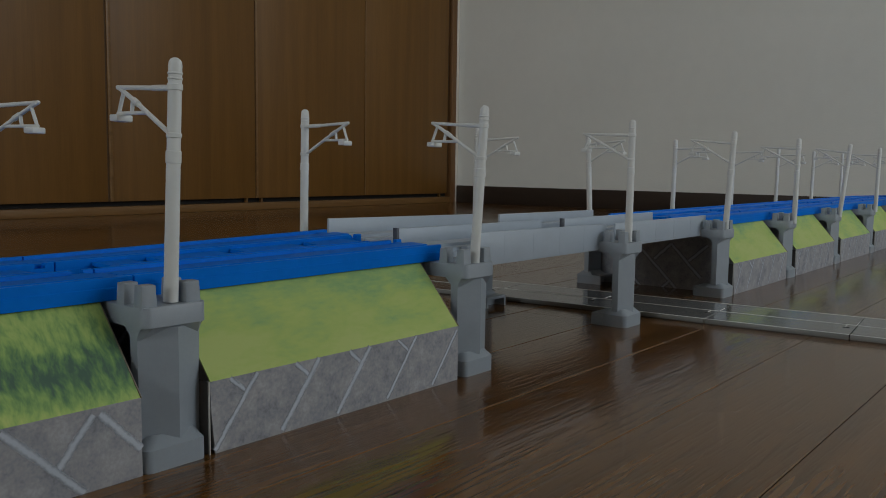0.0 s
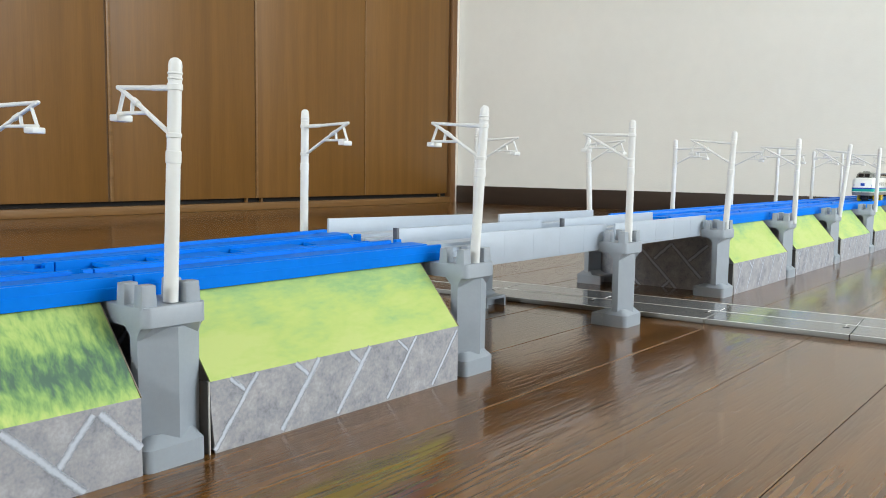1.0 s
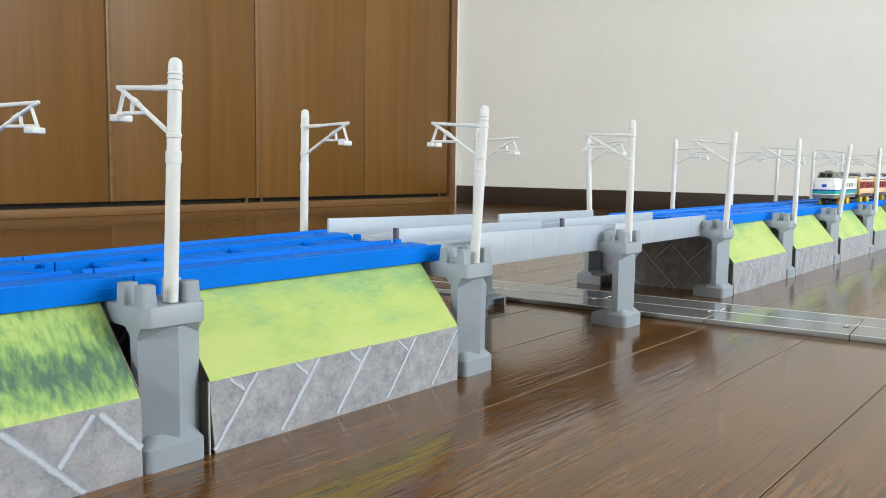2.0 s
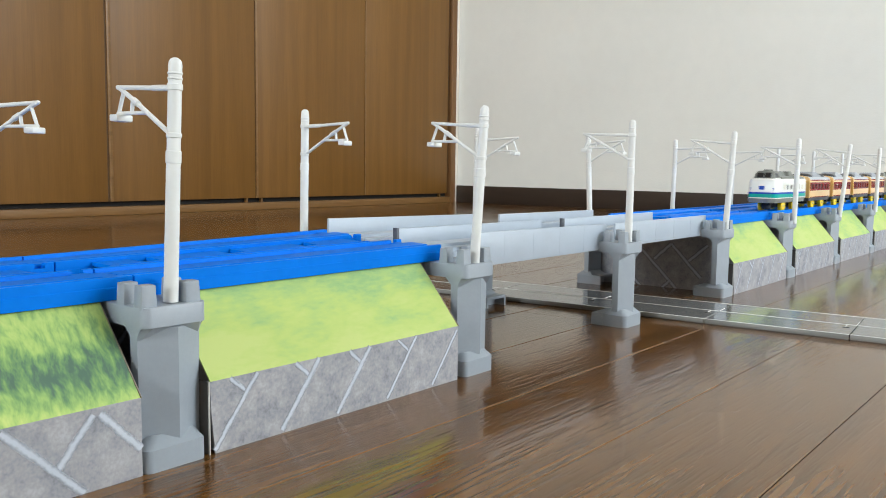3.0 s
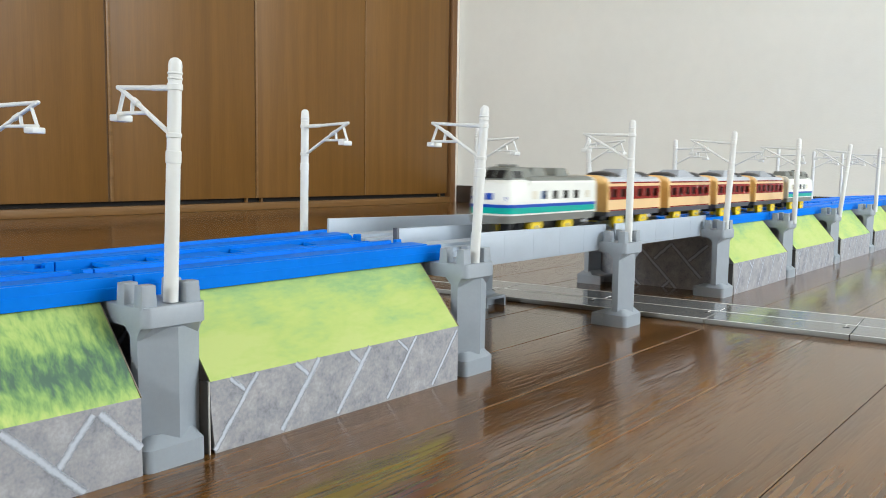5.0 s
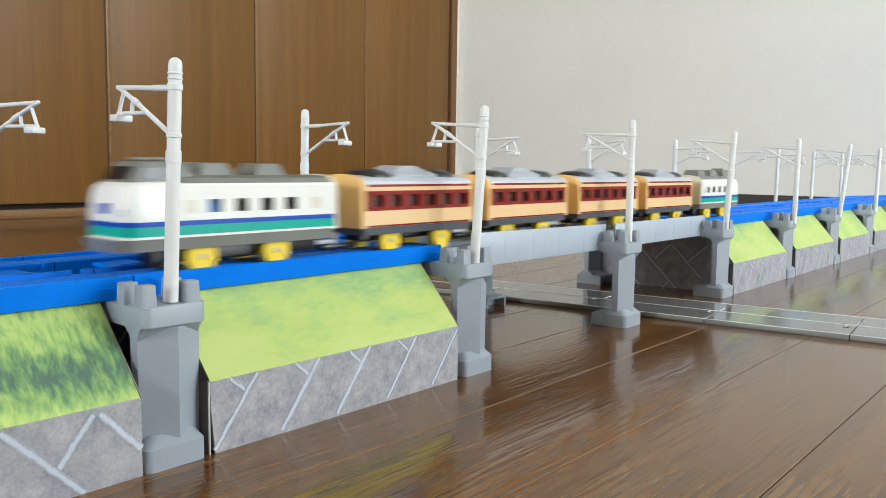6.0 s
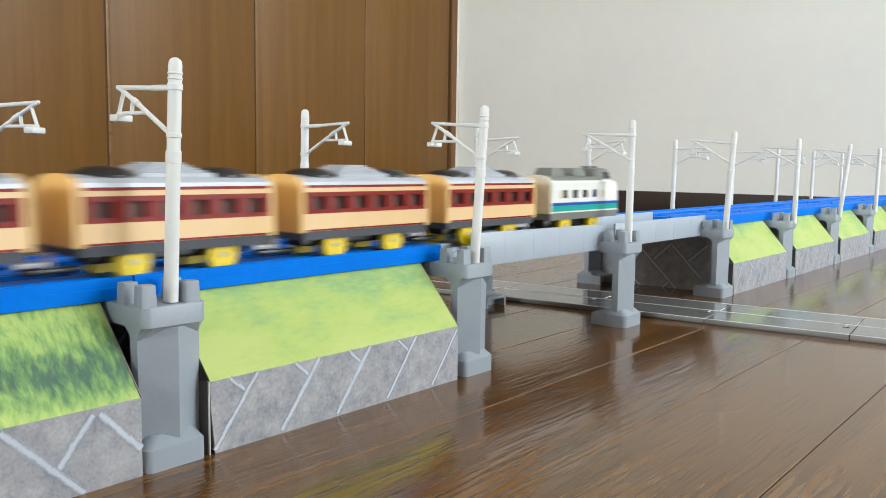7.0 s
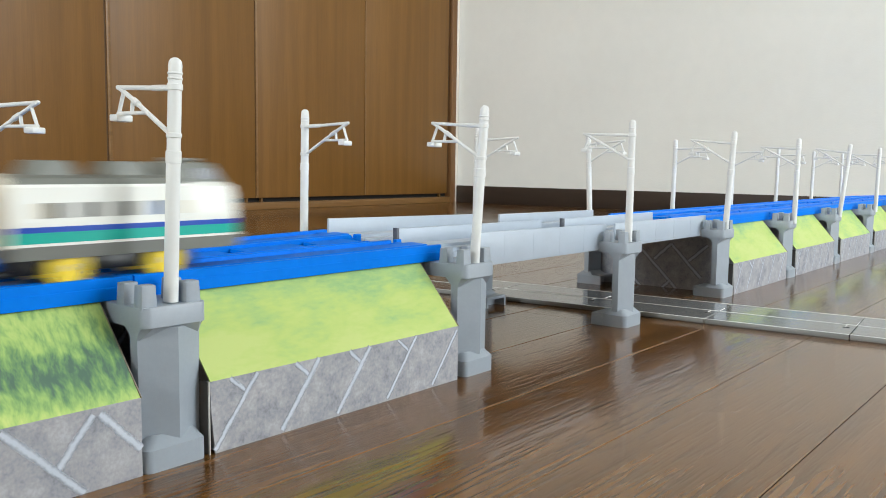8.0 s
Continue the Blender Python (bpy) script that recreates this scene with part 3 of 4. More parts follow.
# ---- catenary poles ----
def catenary_pole(m):
    """A white pole; its arm reaches along +y."""
    c = thing("catenary_pole", m, "white plastic toy overhead-line pole with a braced arm", "toy pole", "poles along the track")
    pole = lathe(bmesh.new(), [(0.0032, 0.0), (0.0031, 0.012), (0.0030, 0.0595), (0.0033, 0.0597), (0.0033, 0.0645), (0.0029, 0.0648), (0.0029, 0.0975),
                               (0.0029, 0.1008), (0.0027, 0.1021), (0.0021, 0.1032), (0.0012, 0.1038), (0.0003, 0.1040)])
    part("post", pole, M_WHITE, c)
    for z0, z1, r in ((0.0702, 0.0724, 0.00325), (0.0902, 0.0930, 0.0033), (0.0946, 0.0956, 0.00325), (0.0968, 0.0978, 0.00325)):
        part("collar", lathe(bmesh.new(), [(r * 0.93, z0), (r, z0 + 0.0003), (r, z1 - 0.0003), (r * 0.93, z1)]), M_WHITE, c)
    arm = bmesh.new()
    rod(arm, (0, 0.002, 0.0914), (0, 0.0165, 0.0918), 0.00135)
    rod(arm, (0, 0.016, 0.0918), (0, 0.0450, 0.0930), 0.0011, 0.00105)
    lathe_end = bmesh.ops.create_uvsphere(arm, u_segments=10, v_segments=6, radius=0.00115)["verts"]
    bmesh.ops.translate(arm, verts=lathe_end, vec=(0, 0.0450, 0.0930))
    part("arm", arm, M_WHITE, c)
    brace = bmesh.new()
    rod(brace, (0, 0.002, 0.0715), (0, 0.0280, 0.0850), 0.0011)
    rod(brace, (0, 0.0280, 0.0850), (0, 0.0320, 0.0870), 0.0015)
    rod(brace, (0, 0.0320, 0.0870), (0, 0.0440, 0.0927), 0.0011)
    part("brace", brace, M_WHITE, c)
    hang = bmesh.new()
    rod(hang, (0, 0.0405, 0.0905), (0, 0.0440, 0.0815), 0.0009)
    rod(hang, (0, 0.0325, 0.0868), (0, 0.0335, 0.0808), 0.0009)
    rod(hang, (0, 0.0215, 0.0812), (0, 0.0448, 0.0812), 0.0009)
    part("hanger", hang, M_WHITE, c)
    part("contact_block", box(bmesh.new(), -0.0040, 0.0040, 0.0388, 0.0456, 0.0774, 0.0806, 0.0007), M_WHITE, c, "flat white contact block")
    return c


NEAR_Y, FAR_Y = 0.0088, 0.1625
near_lean = {0: (0.8, 1.9), 1: (1.5, 2.6), 2: (0, 0.2), 3: (2.6, 0.8), 4: (0.4, 0.3), 5: (5.0, 0.5), 6: (0.6, 0.3)}
foot_shift = {1: (0.0, -0.0015), 3: (0.0, -0.0015), 4: (0.0, -0.0070), 5: (0.0, -0.0065), 6: (0.0, -0.0085)}
far_lean = {0: (0, 0.6), 1: (0, 0.9), 2: (0, 0.8), 3: (-2.6, -1.0), 4: (0.3, 0.3), 5: (0.5, 0.5), 6: (0.4, 0.4), 7: (0.4, 0.4)}
first_pole = catenary_pole(pose(0.0044, NEAR_Y, CAP + 0.0003, near_lean[0][0], near_lean[0][1], 0))
for i in PIERS:
    a = near_lean.get(i, (0, 0.4))
    dx, dy = foot_shift.get(i, (0, 0))
    copy_thing(first_pole, pose(S * i + 0.0044 + dx, NEAR_Y + dy, CAP - (0.0056 if i == 1 else 0.0034), a[0], a[1], -5 if i == 1 else 0))
for i in [0] + PIERS:
    a = far_lean.get(i, (0, 0.3))
    copy_thing(first_pole, pose(S * i - {0: 0.0112, 2: 0.0030}.get(i, 0.0), FAR_Y - (0.0045 if i > 3 else 0.0), CAP - {0: 0.0036, 2: 0.0062}.get(i, 0.0034), a[0], a[1], 0) @ pose(0, 0, 0, 0, 0, 180 if i else 196))


# ---- blue double track ----
T0 = CAP + 0.0002
BED, TOP, MID = T0 + 0.0068, T0 + 0.0099, T0 + 0.0090


def rail_outline(y0, hollow=True, near_wall=True):
    """Outline of one 38 mm track: outer walls, two wheel grooves and a raised middle; hollow underneath."""
    z = [(0.0, T0), (0.0, TOP - 0.0045), (0.0003, TOP - 0.0042), (0.0003, TOP - 0.0004), (0.0007, TOP), (0.0028, TOP), (0.0033, TOP - 0.0004), (0.0037, BED),
         (0.0118, BED), (0.0122, MID - 0.0003), (0.0126, MID), (0.0254, MID), (0.0258, MID - 0.0003), (0.0262, BED), (0.0343, BED), (0.0347, TOP - 0.0004), (0.0352, TOP),
         (0.0373, TOP), (0.0377, TOP - 0.0004), (0.0377, TOP - 0.0042), (0.0380, TOP - 0.0045), (0.0380, T0)]
    if not near_wall:
        z = [(0.0037, BED - 0.0008)] + z[7:]
    if hollow:
        z += [(0.0362, T0), (0.0362, BED - 0.0008)] + ([(0.0018, BED - 0.0008), (0.0018, T0)] if near_wall else [])
    return [(y0 + a, b) for a, b in z]


HOLES = [0.0440, 0.0990, 0.1560]      # openings in the far rail's inner wall and the web beside it


def low_wall(outline, y0, inner_high):
    """The same outline with its inner wall cut down to the wheel groove."""
    lo, hi = (0.0345, 0.0381) if inner_high else (-0.0001, 0.0035)
    return [(y, min(z, BED + 0.0004) if lo < y - y0 < hi else z) for y, z in outline]


def double_track(m, lift=0.0):
    """A straight double track; lift raises its far corner, where the bridge beyond stands higher."""
    t = thing("double_track", m, "bright blue plastic double toy railway track on grey piers", "toy track", "straight blue tracks")
    L = S - 0.0006
    yf = Y2 - 0.038

    def put(name, bm):
        for v in bm.verts:
            v.co.z += lift * (v.co.x / S) * (v.co.y - Y1) / (Y2 - Y1)
        return part(name, bm, M_BLUE, t)

    for y0, high in ((Y1, True), (yf, False)):
        full = rail_outline(y0)
        bm = bmesh.new()
        stops = [0.0003, L - 0.0098, L - 0.0046, L]
        for k, (a, b) in enumerate(zip(stops, stops[1:])):
            prism(bm, low_wall(full, y0, high) if k == 1 else full, "x", a, b)
        put("rail", bm)
    put("web", box(bmesh.new(), 0.0190, L - 0.0190, 0.0684, 0.0868, T0 + 0.0062, T0 + 0.0080))
    ends = [0.0190] + [v for h in HOLES for v in (h - 0.0055, h + 0.0055)] + [L - 0.0190]
    for a, b in zip(ends[0::2], ends[1::2]):
        put("web", box(bmesh.new(), a, b, 0.0870, yf - 0.0002, T0 + 0.0062, T0 + 0.0080))
    put("web_rib", box(bmesh.new(), 0.0192, L - 0.0192, 0.0752, 0.0764, T0 + 0.0080, T0 + 0.0092, 0.0003))
    for y0 in (Y1, yf):
        put("joint_tongue", lathe(bmesh.new(), [(0.0050, T0 + 0.0062), (0.0050, T0 + 0.0088), (0.0044, T0 + 0.0091)], 16, (-0.0040, y0 + 0.0100)))
        for dy in (0.0050, 0.0275):
            put("joint_socket", box(bmesh.new(), L - 0.0120, L - 0.0040, y0 + dy, y0 + dy + 0.0062, BED, BED + 0.0016, 0.0004))
    return t


double_track(pose(0, 0, 0), 0.0037)
track = double_track(pose(-S, 0, 0))
for i in (-4, -3, -2, 3, 4, 5, 6, 7):
    copy_thing(track, pose(S * i, 0, 0))


# the curve beyond the last pier, where the train waits out of sight
ARC_X, ARC_R, ARC_Y = 8 * S, 0.30, 0.049
def track_point(s):
    """Place and heading (degrees) of the near track's middle at s metres along it."""
    if s <= ARC_X:
        return s, ARC_Y, 0.0
    a = (s - ARC_X) / ARC_R
    return ARC_X + ARC_R * math.sin(a), ARC_Y - ARC_R * (1 - math.cos(a)), -math.degrees(a)


def curve_track(a0, a1):
    c = thing("curved_double_track", pose(0, 0, 0), "bright blue plastic curved double toy railway track", "toy track", "curved blue tracks")
    for y0 in (Y1, Y2 - 0.038):
        rings = []
        for k in range(9):
            a = radians(a0 + (a1 - a0) * k / 8)
            rings.append([(ARC_X + (ARC_R + y - ARC_Y) * math.sin(a), ARC_Y - ARC_R + (ARC_R + y - ARC_Y) * math.cos(a), z) for y, z in rail_outline(y0)])
        part("rail", loft(bmesh.new(), rings), M_BLUE, c)
    rings = []
    for k in range(9):
        a = radians(a0 + (a1 - a0) * k / 8)
        rings.append([(ARC_X + (ARC_R + y - ARC_Y) * math.sin(a), ARC_Y - ARC_R + (ARC_R + y - ARC_Y) * math.cos(a), z)
                      for y, z in ((0.0684, T0), (0.0684, T0 + 0.0078), (0.1016, T0 + 0.0078), (0.1016, T0))])
    part("web", loft(bmesh.new(), rings), M_BLUE, c)


for k in range(4):
    curve_track(0.3 + 45 * k, 44.7 + 45 * k)
for a in (45, 90, 135, 180):
    copy_thing(first_pier, pose(ARC_X, ARC_Y - ARC_R, 0, 0, 0, -a) @ pose(0, ARC_R - ARC_Y, 0))


# ---- grey girder bridge between the second and the fourth pier ----
def girder_bridge(x0, x1, near0, near1, tops, lift=0.0):
    g = thing("girder_bridge", pose(0, 0, 0), "pale grey plastic plate-girder toy bridge with raised side plates", "toy bridge", "girder bridges")
    for y0 in (Y1 + 0.0010, Y2 - 0.0390):
        deck = prism(bmesh.new(), [(y0, 0.0704), (y0, 0.0735), (y0 + 0.0050, 0.0735), (y0 + 0.0052, 0.0760), (y0 + 0.0118, 0.0760), (y0 + 0.0120, 0.0780),
                                   (y0 + 0.0260, 0.0780), (y0 + 0.0262, 0.0760), (y0 + 0.0328, 0.0760), (y0 + 0.0330, 0.0735), (y0 + 0.0380, 0.0735), (y0 + 0.0380, 0.0704)],
                      "x", x0 + 0.0005, x1 - 0.0005)
        for v in deck.verts:
            v.co.z += lift * (x1 - v.co.x) / (x1 - x0) * (v.co.y - Y1) / (Y2 - Y1)
        part("deck", deck, M_GIRD, g)
    for y0, a, b, top0, top1 in ((0.0262, near0, near1, tops[0], tops[1]), (0.0698, x0 + 0.0005, x1 - 0.034, tops[2], tops[3]), (0.1395, x0 + 0.0040, x1 - 0.034, tops[4], tops[5])):
        foot = 0.0625 if y0 < 0.03 else 0.0690
        bm = prism(bmesh.new(), [(a, foot), (b, foot), (b, top1), (a, top0)], "y", y0, y0 + 0.0022)
        bmesh.ops.bevel(bm, geom=list(bm.edges), offset=0.0004, segments=2, profile=0.5, affect="EDGES")
        pl = part("side_plate", bm, M_GIRD, g)
        if y0 < 0.03:
            n = 5
            for k in range(1, n):
                x = a + (b - a) * k / n
                part("seam", box(bmesh.new(), x - 0.00012, x + 0.00012, y0 - 0.00007, y0 + 0.0003, 0.0632, min(top0, top1) - 0.0008), M_GIRD, pl)
        elif y0 < 0.1:
            # slim post; its dark grey also paints the shade on the plate's end face
            part("end_post", box(bmesh.new(), a - 0.0004, a + 0.0016, y0 - 0.0010, y0 + 0.0032, 0.0690, top0 + 0.0004, 0.0003), M_SKIRT, pl, "end post in dark grey for the shaded plate end")
    part("centre_deck", box(bmesh.new(), x0 + 0.0005, x1 - 0.0005, 0.0702, 0.0995, 0.0704, 0.0730, 0.0003), M_GIRD, g)
    part("side_plate", box(bmesh.new(), x0 + 0.0005, x1 - 0.034, 0.0995, 0.1010, 0.0704, 0.0790, 0.0004), M_GIRD, g)
    return g


girder_bridge(S, 2 * S, 0.2440, 0.4300, (0.0858, 0.0838, 0.0877, 0.0862, 0.0910, 0.0880), 0.0037)
girder_bridge(2 * S, 3 * S, 0.4470, 0.6475, (0.0834, 0.0834, 0.0858, 0.0857, 0.0865, 0.0850))


# ---- printed paper embankments ----
def joint_strip(bm, a, b, w, face):
    """A printed mortar line from a to b on a panel; face maps (u, v, depth) into place."""
    d = Vector((b[0] - a[0], b[1] - a[1]))
    n = Vector((-d.y, d.x)).normalized() * w * 0.5
    k = 7
    uv = bm.loops.layers.uv.new("UVMap")
    rng = random.Random(round(a[0] * 9e4 + b[1] * 7e3))
    rows = []
    for i in range(k + 1):
        p = Vector(a) + d * i / k
        j = n.normalized() * rng.uniform(-0.0002, 0.0002)
        f = rng.uniform(1.45, 1.75)
        rows.append([(bm.verts.new(face(q.x, q.y, 0.00012 + w * 0.01)), i / k, v) for q, v in ((p + n * f + j, 0.0), (p - n * f + j, 1.0))])
    for (p, q), (r, t) in zip(rows, rows[1:]):
        fc = bm.faces.new((p[0], q[0], t[0], r[0]))
        for loop, (_, u, v) in zip(fc.loops, (p, q, t, r)):
            loop[uv].uv = (u, v)
    return bm


YT = 0.0315         # where the slope meets the track
ZS = 0.0333         # top of the stone wall


def embankment(x0, x1, grass, pattern):
    e = thing("paper_embankment", pose(x0, 0, 0), "folded paper embankment printed with yellow-green grass above grey stone" if grass is M_GRASS
              else "folded paper embankment printed with dark tufted grass above grey stone", "toy embankment", "embankments beside the track")
    L = x1 - x0
    wall = part("stone_wall", prism(bmesh.new(), [(0.0024, 0.0), (L, 0.0), (L, ZS), (0.0, ZS), (0.0004, ZS * 0.6)], "y", 0.0006, 0.0014), M_STONE, e, "grey printed stone wall", smooth=False)
    # flap coloured dark to stand in for the printed end lying in shadow
    part("folded_flap", prism(bmesh.new(), [(-0.0005, 0.0017), (0.0002, 0.0015), (0.0010, 0.0150), (0.0003, 0.0152)], "z", 0.0, ZS - 0.0004), M_INNER, e, "folded paper flap, dark for the shaded wall end", smooth=False)
    part("paper_edge", box(bmesh.new(), -0.0006, -0.0001, 0.0006, 0.0015, 0.0, ZS), M_PAPER, e, "pale cut paper edge")
    slope = prism(bmesh.new(), [(0.0006, ZS), (0.0014, ZS), (YT + 0.0009, CAP - 0.0006), (YT, CAP - 0.0002)], "x", 0.0003, L - 0.0003)
    part("grass_slope", slope, grass, e)
    for a, b, w in pattern:
        part("mortar_line", joint_strip(bmesh.new(), a, b, w, lambda u, v, d: (u, 0.0006 - d, v)), M_MORTAR, wall, smooth=False)
    outline = [(0.0016, 0.0), (0.0016, ZS), (YT + 0.001, CAP - 0.0012), (0.17 - YT - 0.001, CAP - 0.0012), (0.17 - 0.0016, ZS), (0.17 - 0.0016, 0.0)]
    for xx in (0.0046, L - 0.0016):
        end = part("end_wall", prism(bmesh.new(), outline, "x", xx, xx + 0.001), M_STONE, e, "grey printed stone end")
        if xx < 0.01:
            for a, b, w in END_LINES:
                part("mortar_line", joint_strip(bmesh.new(), a, b, w, lambda u, v, d: (0.0046 - d, u, v)), M_MORTAR, end, smooth=False)
    part("top_panel", box(bmesh.new(), 0.0016, L - 0.0016, YT + 0.0012, 0.17 - YT - 0.0012, CAP - 0.0022, CAP - 0.0012), M_INNER, e)
    part("back_wall", box(bmesh.new(), 0, L, 0.17 - 0.0015, 0.17 - 0.0006, 0, ZS, 0.0002), M_STONE, e)
    back = prism(bmesh.new(), [(0.1694, ZS), (0.1686, ZS), (0.17 - YT - 0.0009, CAP - 0.0006), (0.17 - YT, CAP - 0.0002)], "x", 0.0003, L - 0.0003)
    part("grass_slope", back, grass, e)
    part("paper_edge", prism(bmesh.new(), [(-0.0001, ZS - 0.0001), (0.0018, ZS), (YT + 0.0012, CAP - 0.0012), (YT, CAP - 0.0004)], "x", L - 0.0002, L + 0.0002), M_CARD, e, "bare cut paper edge")
    return e


END_LINES = [((0.1068, 0.0401), (0.064, -0.0014), 0.0036), ((0.0919, 0.0308), (0.0727, 0.0487), 0.0036), ((0.0727, 0.0487), (0.0378, 0.0137), 0.0036),
             ((0.0525, 0.0309), (0.0313, 0.0497), 0.0036), ((0.0825, -0.0014), (0.0729, 0.0078), 0.0036), ((0.115, 0.0063), (0.1063, -0.0025), 0.0036)]


def slanted(L, pitch, lean, start):
    """Mortar lines leaning to one side, each with a short one meeting its upper end."""
    lines, x = [], start
    rng = random.Random(round(start * 1e4) + 5)
    while x < L - 0.004:
        w = rng.uniform(0.0021, 0.0029)
        t = min(x + lean, L - 0.0015)
        z = ZS * (t - x) / lean
        lines.append(((x, 0.0015), (t, max(z - 0.0004, 0.004)), w))
        if x + lean < L - 0.004 and x + lean - 0.016 > 0:
            lines.append(((x + lean - 0.0155, ZS - 0.0004), (x + lean - 0.0062, ZS - 0.0082), w * 0.8))
        x += pitch + rng.uniform(-0.0015, 0.0015)
    return lines


L = 0.1785
embankment(0.0180, 0.0180 + L, M_GRASS, slanted(L, 0.0375, 0.0242, 0.0020))
big = [((0.1282, 0.0318), (0.1589, 0.0004), 0.0031), ((0.1482, 0.0120), (0.1633, 0.0307), 0.0030), ((0.1660, 0.0305), (0.1835, 0.0117), 0.0032),
       ((0.05, 0.004), (0.085, 0.031), 0.0031), ((0.088, 0.031), (0.118, 0.004), 0.0032)]
embankment(-0.1995, -0.0155, M_GRASS2, big)
for i in (-4, -3, -2):
    embankment(S * i + 0.018, S * i + 0.018 + L, M_GRASS, slanted(L, 0.0375, 0.0242, 0.0020))
for i in (3, 4, 5, 6, 7):
    embankment(S * i + 0.0170, S * i + 0.0170 + L, M_GRASS, slanted(L, 0.036, 0.020 if i != 4 else -0.014, 0.006 if i != 4 else 0.018) if i != 4 else slanted(L, 0.034, 0.016, 0.004))


# ---- the train: each car's own space has x along the car, y across, z from the track's foot ----
ZB = 0.0892         # underside of the bodies
HALF = 0.0185


def wheel_set(car, x):
    """A pair of yellow wheels on an axle, turning about y."""
    axle = part("wheel_set", rod(bmesh.new(), (0, -0.014, 0), (0, 0.014, 0), 0.0012), M_HOOK, car, m=pose(x, 0, BED + 0.0086))
    for s in (-1, 1):
        w = bmesh.new()
        rod(w, (0, s * 0.0108, 0), (0, s * 0.0152, 0), 0.0085, 0.0082, 26)
        part("hub_cap", rod(bmesh.new(), (0, s * 0.0150, 0), (0, s * 0.0160, 0), 0.0016, 0.0013, 14), M_HOOK, axle, "pale grey hub cap")
        for k in range(3):
            a = radians(120 * k)
            c = Vector((0.0054 * math.cos(a), 0, 0.0054 * math.sin(a)))
            rod(w, c + Vector((0, s * 0.0151, 0)), c + Vector((0, s * 0.0156, 0)), 0.0013, 0.0012, 10)
        part("wheel", w, M_YELLOW, axle, "bright yellow plastic wheel")
    return axle


def side_band(bm, x0, x1, z0, z1, wins, wz0, wz1, half, thick=0.0012):
    """Both side walls of a car with window openings."""
    for s in (-1, 1):
        a, b = sorted((s * half, s * (half - thick)))
        box(bm, x0, x1, a, b, z0, wz0)
        box(bm, x0, x1, a, b, wz1, z1)
        x = x0
        for u, v in wins + [(x1, x1)]:
            if u > x:
                box(bm, x, u, a, b, wz0, wz1)
            x = v
    return bm


